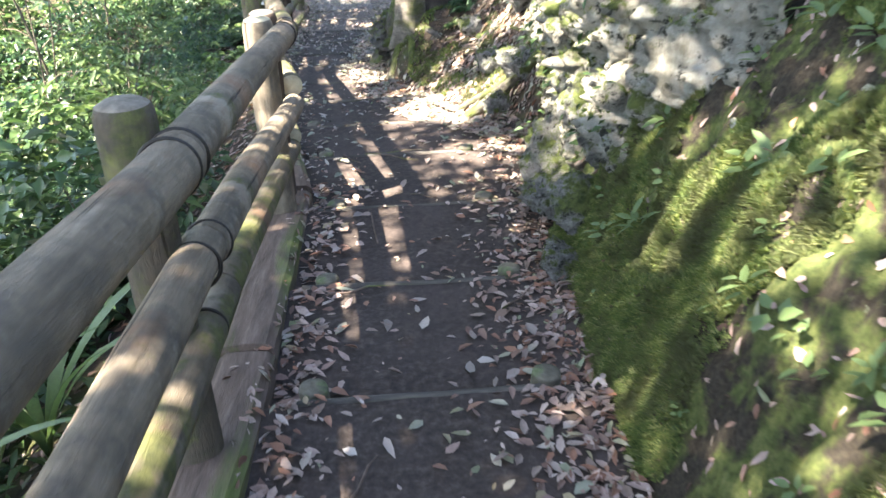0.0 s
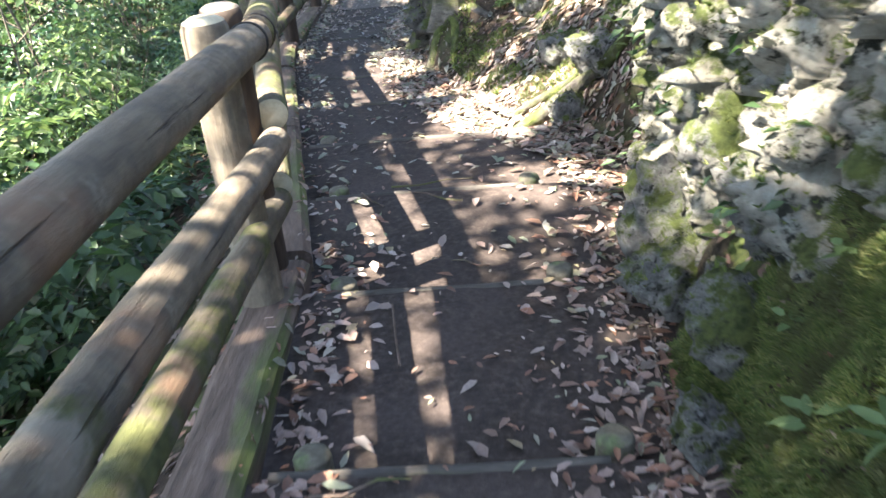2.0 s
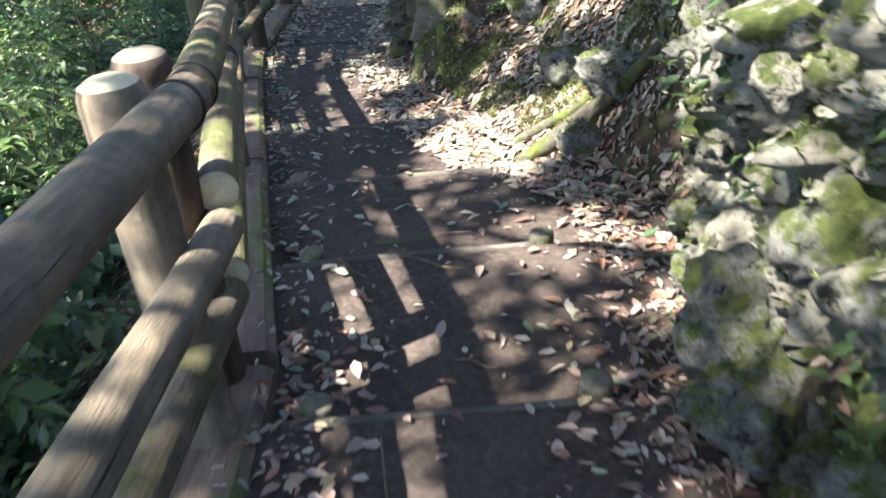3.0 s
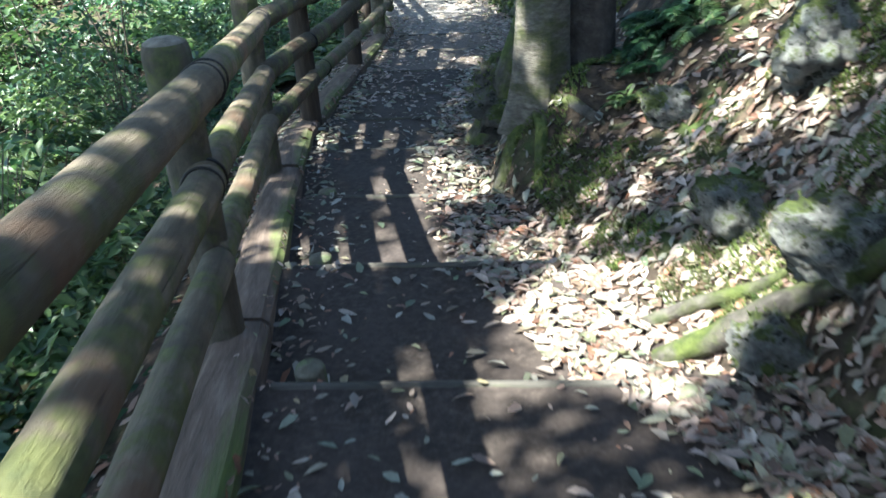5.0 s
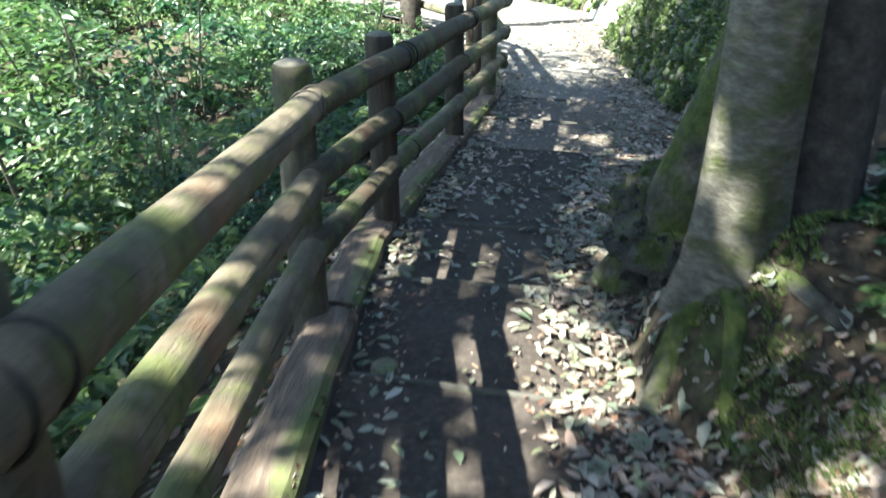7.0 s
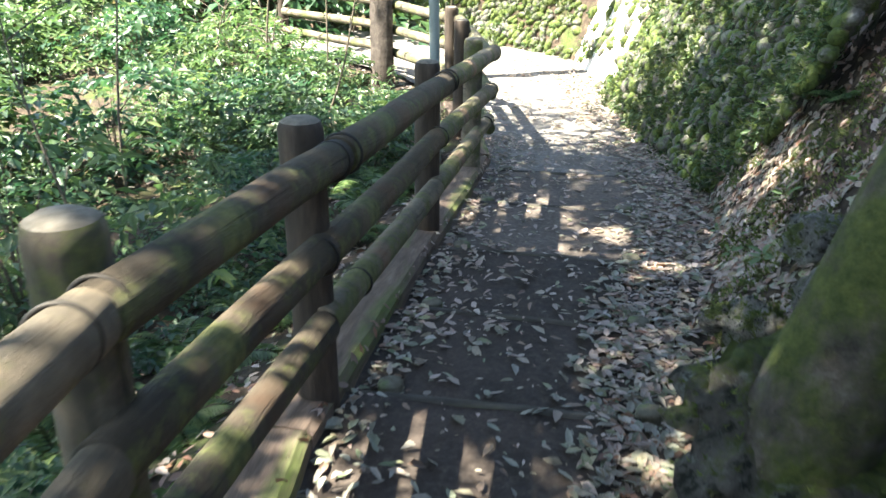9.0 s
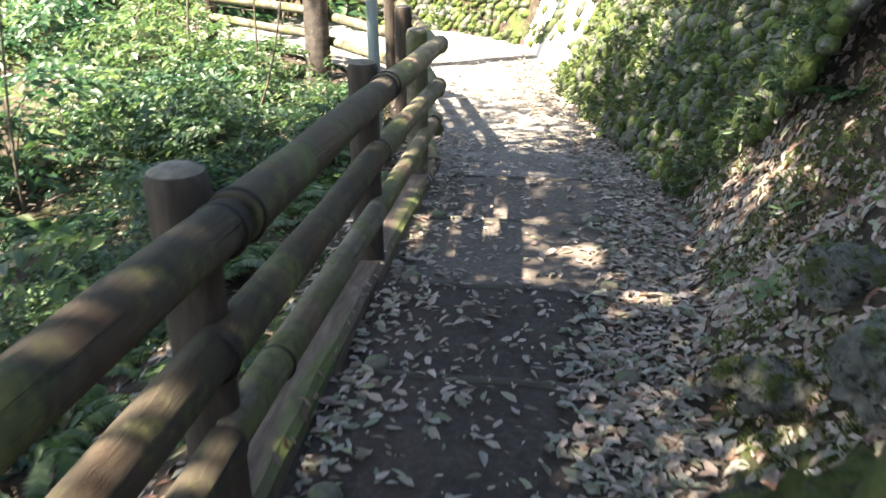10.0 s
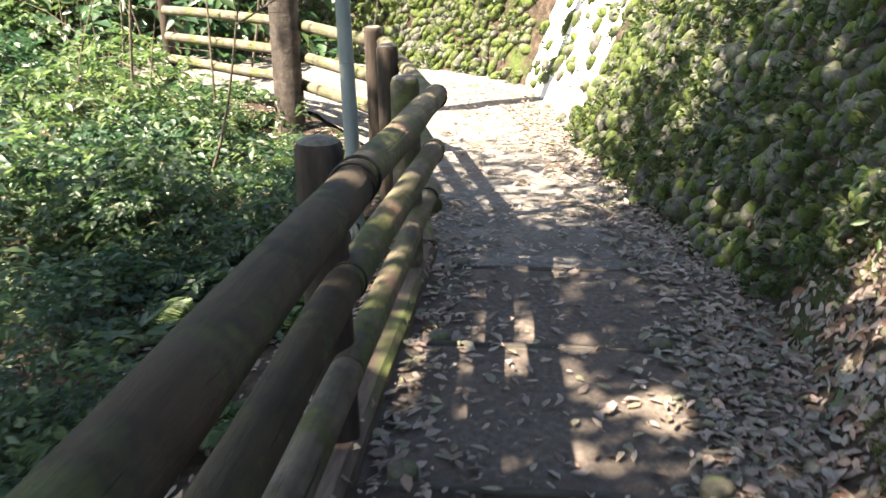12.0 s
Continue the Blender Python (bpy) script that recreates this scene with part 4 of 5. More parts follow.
# ---- rocks ----
def ico(sub):
    bm = bmesh.new()
    bmesh.ops.create_icosphere(bm, subdivisions=sub, radius=1.0)
    v = np.array([q.co[:] for q in bm.verts])
    f = np.array([[q.index for q in p.verts] for p in bm.faces])
    bm.free()
    return v, f


ICO4, ICO3, ICO1 = ico(4), ico(3), ico(2)


def rock_mesh(name, size, seed, material, craggy=0.3, fine=0.05, base=ICO3, planes=16):
    """A weathered angular rock: broken planes worn by noise, with pits and cracks."""
    g = np.random.default_rng(int(seed * 13))
    nrm = g.normal(0, 1, (planes, 3))
    nrm /= np.linalg.norm(nrm, axis=1)[:, None]
    dist = g.uniform(0.62, 1.0, planes)
    out = []
    for p in base[0]:
        d = Vector(p)
        c = nrm @ p
        r = min(1.15, float(np.min(np.where(c > 0.05, dist / np.maximum(c, 0.05), 9))))
        q = d * r + Vector((seed * 3.1, seed * 1.7, 0))
        cell = noise.voronoi(q * 2.6)[0]
        r -= craggy * 0.5 * max(0.0, 0.16 - (cell[1] - cell[0]))
        r += craggy * 0.22 * (cell[0] - 0.4) + fine * noise.fractal(q * 4.5, 0.8, 2.1, 5) + 0.3 * fine * (noise.ridged_multi_fractal(q * 3.2, 0.9, 2.1, 4, 1.0, 2.0) - 1.2) + 0.06 * noise.noise(q * 2.2)
        out.append((d.x * r * size[0], d.y * r * size[1], d.z * r * size[2]))
    return bulk_mesh(name, out, base[1], material, True)


FACE_Y = [2.5, 2.8, 3.1, 3.45, 4.3, 4.62, 4.85, 5.4, 5.9, 6.2]
FACE_X = [1.30, 1.08, 0.93, 0.86, 0.86, 0.90, 1.14, 1.16, 1.2, 1.5]
FACE_H = [-0.25, 0.0, 0.35, 0.9, 1.4, 2.6]
FACE_IN = [0.0, -0.02, 0.0, -0.06, 0.0, 0.5]


def face_x(y, h):
    """The worn front of the outcrop, before its blocks and hollows."""
    return float(np.interp(y, FACE_Y, FACE_X) + np.interp(h, FACE_H, FACE_IN))


def cliff_point(y, h):
    """A place on the craggy face: blocks of unequal depth, ledges, cracks, hollows and pits."""
    q = Vector((y, h, 2.0))
    q = q + 0.16 * noise.noise_vector(q * 2.1) + 0.05 * noise.noise_vector(q * 6.5)
    big = noise.voronoi(Vector((q.x * 2.7, q.y * 2.2, 0.0)))
    mid = noise.voronoi(Vector((q.x * 6.0, q.y * 5.0, 3.0)))
    tiny = noise.voronoi(Vector((q.x * 14.0, q.y * 10.5, 8.0)))
    d = 0.13 * noise.noise(big[1][0] * 3.7) + 0.085 * noise.noise(mid[1][0] * 4.3) + 0.028 * noise.noise(tiny[1][0] * 5.1) - 0.02 * max(0.0, 0.12 - (tiny[0][1] - tiny[0][0])) / 0.12
    d -= 0.16 * max(0.0, 0.16 - (big[0][1] - big[0][0])) / 0.16 * 0.7
    d -= 0.055 * max(0.0, 0.14 - (mid[0][1] - mid[0][0])) / 0.14
    hole = noise.noise(q * 3.3 + Vector((4.0, 1.0, 0.0)))
    d -= 0.34 * max(0.0, hole - 0.3)
    d += 0.07 * noise.fractal(q * 7.0, 0.8, 2.1, 5) + 0.02 * (noise.ridged_multi_fractal(q * 9.0, 0.9, 2.1, 3, 1.0, 2.0) - 1.0)
    z = float(np.interp(y, GROUND_Y, GROUND_Z)) + h
    return (face_x(y, h) - d, y + 0.35 * d * noise.noise(mid[1][0] * 2.0), z - 0.4 * d * max(0.0, noise.noise(big[1][0] * 2.1)))


outcrop = group_empty("rock_outcrop", label="craggy grey limestone outcrop with moss and hollows beside the path", category="rock")
cy, ch = np.arange(2.5, 6.2, 0.0165), np.arange(-0.25, 2.4, 0.0185)
cliff_v = [cliff_point(float(p), float(q)) for q in ch for p in cy]
ci = np.arange(len(cy) * len(ch)).reshape(len(ch), len(cy))
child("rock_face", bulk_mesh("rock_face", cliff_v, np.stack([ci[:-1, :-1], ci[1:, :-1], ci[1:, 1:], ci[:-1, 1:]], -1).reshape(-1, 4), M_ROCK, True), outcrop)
g = np.random.default_rng(5)
rock_kinds = [rock_mesh("rock", (0.27, 0.24, 0.28), k + 1, M_ROCK, 0.9, 0.2, ICO3) for k in range(6)]
rock_dark = [rock_mesh("rock", (0.26, 0.26, 0.2), k + 21, M_ROCK_DARK, 0.9, 0.2, ICO4) for k in range(4)]
# loose blocks along the foot and on the ledges
for i in range(46):
    y = g.uniform(3.0, 5.7)
    hh = g.uniform(0.0, 0.3) if i < 22 else g.uniform(0.3, 1.6)
    s = g.uniform(0.18, 0.5) if i < 22 else g.uniform(0.14, 0.34)
    child("rock", rock_dark[g.integers(4)] if i < 22 else rock_kinds[g.integers(6)], outcrop, Matrix.LocRotScale((face_x(y, hh) + 0.03 + g.normal(0, 0.03), y, float(walk_z(y)) + hh), Euler(g.uniform(0, 6, 3)), (s, s * g.uniform(0.9, 1.5), s * g.uniform(0.7, 1.1))))

for x, y, z, s, k in ((0.80, 3.15, -0.16, 0.55, 1), (0.95, 3.35, 0.12, 0.7, 2), (0.76, 3.62, -0.30, 0.6, 3), (0.86, 3.9, -0.22, 0.8, 1), (0.66, 2.9, -0.28, 0.42, 3), (1.12, 3.4, 0.42, 0.8, 2), (1.0, 3.75, 0.2, 0.8, 0)):
    r = new("rock", rock_dark[k])
    r.matrix_world = Matrix.LocRotScale((x, y, z), Euler((k, s * 5, y)), (s, s, s))
    tagged(r, "moss-covered grey rock set in the bank", "rock", "rocks in the bank")
for x, y, s, k in ((0.98, 5.98, 0.7, 0), (0.85, 6.5, 0.6, 1), (0.80, 5.86, 0.55, 2), (1.2, 6.9, 0.8, 3), (0.42, 9.75, 0.8, 1), (0.2, 9.95, 0.55, 2), (0.5, 10.3, 0.6, 0), (0.12, 10.15, 0.4, 3), (0.75, 7.35, 0.5, 2), (0.55, 9.5, 0.9, 3)):
    r = new("rock", rock_dark[k])
    r.matrix_world = Matrix.LocRotScale((x, y, land_at(x, y) + 0.03), Euler((k * 0.4, s, y)), (s, s, s))
    tagged(r, "mossy dark rock on the leaf-strewn slope", "rock", "rocks on the slope")

# fallen mossy branches on the slope
for a, b, r0 in (((0.5, 6.05), (1.15, 5.75), 0.05), ((0.35, 6.28), (0.95, 6.0), 0.03)):
    m1 = ((a[0] + b[0]) / 2, (a[1] + b[1]) / 2 + 0.05)
    v, f = tapered([(p[0], p[1], land_at(*p) + r0 * 0.9) for p in (a, ((a[0] + m1[0]) / 2, (a[1] + m1[1]) / 2), m1, ((b[0] + m1[0]) / 2, (b[1] + m1[1]) / 2), b)], [r0 * 0.7, r0, r0, r0 * 0.8, r0 * 0.4], 10, 0.3)
    fb = group_empty("fallen_branch", label="mossy fallen branch lying on leaf litter", category="branch", group="fallen branches")
    child("limb", mesh_of("limb", v, f, M_ROOT), fb)
    c0 = Vector((m1[0], m1[1], land_at(*m1) + r0))
    v, f = tapered([c0, c0 + Vector((0.1, -0.06, 0.05)), c0 + Vector((0.22, -0.1, 0.07))], [r0 * 0.4, r0 * 0.3, r0 * 0.1], 8, 0.2)
    child("side_twig", mesh_of("side_twig", v, f, M_ROOT), fb)

# ---- big tree beside the path ----
def trunk_mesh(base, top, r0, r1, flare, lobes, seed, material, n=40, k=30):
    b, e = Vector(base), Vector(top)
    vs, fs = [], []
    for j in range(k + 1):
        s = j / k
        p = b.lerp(e, s) + Vector((0.03 * math.sin(s * 5 + seed), 0.03 * math.sin(s * 4), 0))
        r = r0 + (r1 - r0) * s
        fl = flare * math.exp(-s * (e - b).length / 0.22)
        for i in range(n):
            a = 2 * math.pi * i / n
            q = r * (1 + fl * (0.3 + 1.2 * abs(math.cos(lobes * a / 2 + seed)) ** 3) + 0.05 * noise.noise(Vector((math.cos(a) * 2, math.sin(a) * 2 + seed, p.z * 1.1))) + 0.015 * noise.noise(Vector((math.cos(a) * 3, math.sin(a) * 3, p.z * 16))))
            vs.append((p.x + q * math.cos(a), p.y + q * math.sin(a), p.z))
    for j in range(k):
        for i in range(n):
            fs.append((j * n + i, j * n + (i + 1) % n, (j + 1) * n + (i + 1) % n, (j + 1) * n + i))
    return mesh_of("trunk", vs, fs, material)


big_tree = group_empty("tree", label="large grey-barked tree with mossy flaring roots at the path edge", category="tree")
child("trunk", trunk_mesh((0.17, 7.98, -0.58), (0.22, 8.1, 4.0), 0.135, 0.125, 0.5, 5, 0.6, M_BARK), big_tree)
# dark bark on this stem stands in for the trunk's shaded side
child("trunk", trunk_mesh((0.43, 8.14, -0.60), (0.5, 8.4, 4.0), 0.15, 0.12, 0.4, 4, 2.0, M_BARK_DARK), big_tree, label="second stem of the tree with shade put into its dark bark")
child("trunk", trunk_mesh((-0.06, 8.78, -0.95), (0.98, 9.15, 1.9), 0.17, 0.15, 0.3, 4, 1.0, M_ROOT), big_tree, label="leaning mossy stem of the tree")
for path, r0 in (([(0.13, 7.95), (0.02, 7.76), (-0.08, 7.66), (-0.16, 7.5)], 0.05), ([(0.18, 7.96), (0.2, 7.74), (0.17, 7.5), (0.2, 7.3)], 0.05), ([(0.2, 7.97), (0.36, 7.76), (0.52, 7.52), (0.7, 7.42)], 0.04),
                 ([(0.3, 8.9), (0.02, 9.15), (-0.02, 9.5), (0.1, 9.8)], 0.09), ([(0.2, 8.8), (0.0, 8.6), (-0.1, 8.4), (-0.16, 8.2)], 0.07), ([(0.06, 7.9), (-0.07, 7.75), (-0.14, 7.62), (-0.1, 7.42)], 0.032)):
    pts = [(x, y, land_at(x, y) + 0.02 * (1 - i / 3) ** 2 - 0.02) for i, (x, y) in enumerate(path)]
    fine = []
    for i in range(3):
        for s in (0, 0.34, 0.67):
            fine.append(tuple(Vector(pts[i]).lerp(Vector(pts[i + 1]), s)))
    fine.append(pts[-1])
    v, f = tapered(fine, [r0 * (1.1 - 0.85 * i / 9) for i in range(10)], 14, 0.35, r0 * 90)
    child("root", mesh_of("root", v, f, M_ROOT), big_tree)
child("crown", crown("crown", (-1.6, 7.6, 5.2), (2.2, 2.4, 0.8), 12000, 35), big_tree)
v, f = tapered([(0.5, 8.5, 3.9), (-0.5, 8.1, 4.7), (-1.6, 7.6, 5.2)], [0.17, 0.09, 0.03], 10)
child("limb", mesh_of("limb", v, f, M_BARK), big_tree)

burl = new("root_boulder", rock_mesh("root_boulder", (0.36, 0.36, 0.25), 44, M_ROOT_STONE, 0.9, 0.26, ICO4))
burl.matrix_world = Matrix.LocRotScale((0.06, 8.9, -0.68), Euler((0.2, -0.3, 0.5)), None)
tagged(burl, "gnarled grey mossy stone wedged under the tree roots", "boulder")

# ---- slender trunks and poles among the undergrowth ----
def slim(name, base, top, r0, r1, material, label, cat, bark=0.2):
    b, e = Vector(base), Vector(top)
    pts = [b.lerp(e, s) + Vector((bark * r0 * math.sin(s * 9), 0, 0)) for s in np.linspace(0, 1, 14)]
    v, f = tapered(pts, list(np.linspace(r0, r1, 14)), 14, bark, r0 * 50)
    return tagged(new(name, mesh_of(name, v, f, material)), label, cat)


slim("tree", (-3.15, 16.9, -1.7), (-3.3, 17.3, 5), 0.15, 0.12, M_BARK_DARK, "dark rough tree trunk beside the far fence", "tree", 0.3)
pole = group_empty("bamboo_pole", label="grey upright bamboo pole rising beside the fence", category="pole")
pb, pt = Vector((-1.80, 13.65, -1.5)), Vector((-1.95, 13.9, 3.5))
v, f = tapered([pb.lerp(pt, s) for s in np.linspace(0, 1, 12)], [0.046 - 0.008 * s for s in np.linspace(0, 1, 12)], 16, 0.02)
child("culm", mesh_of("culm", v, f, M_BAMBOO), pole)
for s in np.arange(0.06, 1, 0.065):
    q = pb.lerp(pt, s)
    v, f = tapered([q - Vector((0, 0, 0.008)), q, q + Vector((0, 0, 0.008))], [0.044, 0.0475, 0.044], 16, 0.0)
    child("node_ring", mesh_of("node_ring", v, f, M_BAMBOO), pole)

g = np.random.default_rng(9)
for i in range(34):
    y = g.uniform(1, 22)
    x = left_x(min(y, 15)) - g.uniform(1.2, 6.5)
    z = land_at(x, y)
    hgt = g.uniform(1.4, 3.6)
    top = Vector((x + g.normal(0, 0.45), y + g.normal(0, 0.45), z + hgt))
    b = Vector((x, y, z - 0.05))
    r0 = g.uniform(0.008, 0.02)
    sap = group_empty("sapling", label="thin leafless-stemmed sapling in the undergrowth", category="sapling", group="saplings")
    pts = [b.lerp(top, s) + Vector((0.08 * math.sin(s * 4 + i), 0.08 * math.cos(s * 3 + i), 0)) for s in np.linspace(0, 1, 8)]
    v, f = tapered(pts, list(np.linspace(r0, r0 * 0.3, 8)), 7, 0.1)
    child("stem", mesh_of("stem", v, f, M_TWIG), sap)
    for q in range(4):
        s = g.integers(2, 7)
        e = pts[s] + Vector((g.normal(0, 0.35), g.normal(0, 0.35), g.uniform(0.0, 0.4)))
        v, f = tapered([pts[s], pts[s].lerp(e, 0.5) + Vector((0, 0, 0.05)), e], [r0 * 0.5, r0 * 0.35, r0 * 0.15], 5, 0.1)
        child("branch", mesh_of("branch", v, f, M_TWIG), sap)

# ---- small plants ----
LEAF_ME = {}
for key, mat in (("pale", M_LEAF_PALE), ("green", M_LEAF), ("blue", M_LEAF_BLUE)):
    LEAF_ME[key] = bulk_mesh("leaf", LEAF_FLAT[0], LEAF_FLAT[1], mat)


def frond_mesh(length, seed, material):
    """One arching frond along x with paired leaflets on a stalk."""
    g = np.random.default_rng(seed)
    ps, ys, ss = [], [], []
    for s in np.linspace(0.12, 1, 16):
        r, z = length * s * 0.85, length * (0.75 * s - 0.62 * s * s)
        for w in (-1, 1):
            ps.append((r, 0, z))
            ys.append(w * 1.15)
            ss.append(length * 0.30 * math.sin(min(1, (1.06 - s) * 1.5) * 1.57) + 0.004)
    ps.append((0, 0, 0))
    ys.append(0)
    ss.append(length * 0.9)
    n, ss = len(ps), np.array(ss)
    tilt = np.full(n, 0.15)
    tilt[-1] = -0.3
    wide = np.full(n, 0.3)
    wide[-1] = 0.015
    v, f = scattered(LEAF_LITE, np.array(ps), rotations(np.array(ys), tilt, g.normal(0, 0.2, n)), np.stack([ss, ss * wide, ss], -1))
    return bulk_mesh("frond", v, f, material)


FROND_ME = [frond_mesh(0.34, 1, M_LEAF), frond_mesh(0.42, 2, M_LEAF_BLUE), frond_mesh(0.22, 3, M_LEAF_PALE)]
SEEDLINGS = [(7, 0.075, 0.42), (5, 0.06, 0.5), (9, 0.085, 0.3), (4, 0.05, 0.55)]
FERNS = [0, 1, 2]


def plant(name, kind, x, y, size, label, group, tip=0.0, up=0.0):
    ob = group_empty(name, label=label, category="plant", group=group)
    if name == "seedling":
        n, leaf, wide = kind
        for k in range(n):
            s = leaf * RNG.uniform(0.7, 1.2)
            a = k * 2.4 + RNG.uniform(0, 1)
            child("leaf", LEAF_ME["pale" if group.endswith("bank") else "green"], ob,
                  Matrix.LocRotScale((0.012 * math.cos(a), 0.012 * math.sin(a), 0.02 + 0.05 * k / n), Euler((RNG.normal(0, 0.25), -RNG.uniform(0, 0.5), a)), (s, s * wide, s)))
    else:
        n = (7, 8, 5)[kind]
        for k in range(n):
            s = RNG.uniform(0.7, 1.15)
            child("frond", FROND_ME[kind], ob, Matrix.LocRotScale((0, 0, 0), Euler((0, RNG.normal(0, 0.15), k * 6.28 / n + RNG.uniform(-0.3, 0.3))), (s, s, s)))
    ob.matrix_world = Matrix.LocRotScale((x, y, land_at(x, y) + up), Euler((tip * 0.3, tip, RNG.uniform(-0.6, 0.6))), (size,) * 3)
    return ob


for x, y, s, k in ((1.12, 2.91, 1.25, 2), (1.05, 2.84, 1.1, 0), (1.01, 2.06, 1.25, 0), (1.06, 1.98, 1.1, 2), (0.84, 1.74, 0.9, 1), (0.88, 1.68, 1.0, 0), (0.87, 1.43, 0.9, 3), (0.86, 1.31, 1.0, 1), (0.70, 2.45, 0.8, 3), (0.72, 1.62, 0.6, 1),
                   (1.3, 2.3, 1.2, 0), (1.35, 2.1, 1.2, 2), (1.2, 2.5, 0.9, 1), (0.95, 2.55, 0.8, 3), (0.68, 3.0, 0.7, 3), (1.25, 3.1, 1.3, 2), (1.0, 1.2, 1.0, 0), (0.78, 1.15, 0.8, 1), (1.02, 4.25, 0.9, 0), (0.4, 11.2, 0.8, 1),
                   (0.6, 7.6, 0.9, 0), (0.9, 6.6, 1.0, 1), (0.75, 7.9, 1.1, 2), (0.35, 10.6, 0.9, 0), (0.55, 11.2, 1.1, 2), (0.3, 11.6, 0.8, 1), (0.7, 10.7, 1.0, 3)):
    plant("seedling", SEEDLINGS[k], x, y, s, "small bright green seedling growing out of moss", "seedlings on the bank", -0.5)
g = np.random.default_rng(41)
for i in range(46):
    y = g.uniform(0.9, 3.6) if i < 34 else g.uniform(9.8, 12.6)
    plant("seedling", SEEDLINGS[g.integers(4)], toe_x(y) + g.uniform(0.06, 1.0), y, g.uniform(0.55, 1.2), "small bright green seedling growing out of moss", "seedlings on the bank", -0.5, 0.015)
for x, y, s, k in ((0.8, 7.95, 0.75, 1), (0.9, 8.05, 0.8, 1), (0.72, 7.75, 0.6, 1), (0.95, 7.75, 0.7, 0), (0.6, 7.6, 0.45, 0), (0.66, 8.05, 0.5, 1), (1.1, 3.05, 0.5, 2), (1.15, 3.35, 0.6, 2), (1.3, 2.75, 0.6, 2), (0.85, 11.6, 0.7, 0), (0.55, 12.6, 0.5, 2), (0.45, 13.1, 0.5, 2)):
    plant("fern", FERNS[k], x, y, s, "small green fern on the bank", "ferns", -0.4)
g = np.random.default_rng(12)
for i in range(85):
    y = g.uniform(0.5, 19)
    d = g.uniform(0.75, 2.8)
    x = left_x(y) - d
    plant("fern", FERNS[g.integers(3)], x, y, g.uniform(0.7, 1.35), "green fern among leaf litter below the fence", "ferns")
for i in range(34):
    y = g.uniform(8.3, 13.5)
    plant("fern", 2, left_x(y) - g.uniform(0.5, 1.7), y, g.uniform(1.1, 1.9), "pale green fern among leaf litter below the fence", "ferns")
for i in range(40):
    y = g.uniform(7.5, 20)
    x = left_x(y) - g.uniform(0.6, 2.4)
    plant("seedling", SEEDLINGS[g.integers(4)], x, y, g.uniform(1.0, 2.0), "leafy green seedling among leaf litter", "seedlings below the fence")


def strap_plant(x, y, n, length, seed):
    """Long arching strap leaves."""
    g = np.random.default_rng(seed)
    e = group_empty("strap_leaf_plant", (x, y, land_at(x, y)), label="tall plant with long arching strap leaves", category="plant")
    for k in range(n):
        a, L = k * 2.4 + g.uniform(0, 0.6), length * g.uniform(0.7, 1.2)
        vs, fs = [], []
        for j in range(11):
            s = j / 10
            r, z = L * 0.6 * s ** 1.3, L * (1.15 * s - 0.55 * s * s)
            w = 0.028 * math.sin(math.pi * min(1, 0.12 + 0.88 * s)) + 0.002
            c = Vector((r * math.cos(a), r * math.sin(a), z))
            o = Vector((-math.sin(a), math.cos(a), 0)) * w
            vs += [tuple(c - o), tuple(c - Vector((0, 0, w * 0.4))), tuple(c + o)]
        for j in range(10):
            for q in (0, 1):
                fs.append((j * 3 + q, j * 3 + q + 1, j * 3 + q + 4, j * 3 + q + 3))
        child("blade", mesh_of("blade", vs, fs, M_LEAF_PALE), e)


strap_plant(-1.35, 2.35, 9, 1.1, 3)
strap_plant(-1.55, 1.7, 8, 1.3, 4)

# ---- moss on the bank ----
TUFT = ([(-0.12, 0, 0), (0.12, 0, 0), (0.45, 0.1, 0.8), (0, 0.12, 0), (0, -0.12, 0), (-0.4, 0.35, 0.9), (-0.1, 0.1, 0), (0.1, -0.1, 0), (-0.1, -0.5, 0.85), (0.05, 0.05, 1.0)],
        [(0, 1, 2), (3, 4, 5), (6, 7, 8), (0, 1, 9), (3, 4, 9)])


def moss_patch(name, n, y0, y1, d0, d1, size, threshold, seed, label, lift=0.012):
    g = np.random.default_rng(seed)
    y = g.uniform(y0, y1, n)
    x = np.array([toe_x(q) for q in y]) + g.uniform(d0, d1, n)
    keep = np.array([noise.fractal(Vector((a * 1.9, b * 1.9, 1.0)), 1.0, 2.0, 4) for a, b in zip(x, y)]) > threshold
    x, y = x[keep], y[keep]
    z = land(x, y)
    z2 = land(x + 0.03, y)
    lean = -np.arctan2(z2 - z, 0.03)
    k = len(x)
    s = size * g.uniform(0.5, 1.3, k)
    v, f = scattered(TUFT, np.stack([x, y, z + lift], -1), rotations(g.normal(0, 0.25, k), lean * 0.9, g.normal(0, 0.3, k)), s[:, None] * np.ones(3))
    ob = new(name, bulk_mesh(name, v, f, M_MOSS_TUFT))
    return tagged(ob, label, "moss", kind="stuff")


moss_patch("moss", 150000, 0.3, 4.3, 0.0, 1.35, 0.03, 0.05, 3, "bright green moss carpeting the steep bank")
moss_patch("moss", 30000, 0.2, 2.4, 0.05, 1.1, 0.018, -0.05, 6, "fine moss covering the near bank")
moss_patch("moss", 30000, 5.3, 8.2, 0.15, 1.9, 0.026, 0.1, 4, "patches of green moss on the leafy slope")
moss_patch("moss", 14000, 9.2, 12.4, 0.15, 1.6, 0.026, 0.05, 5, "patches of green moss at the foot of the wall")


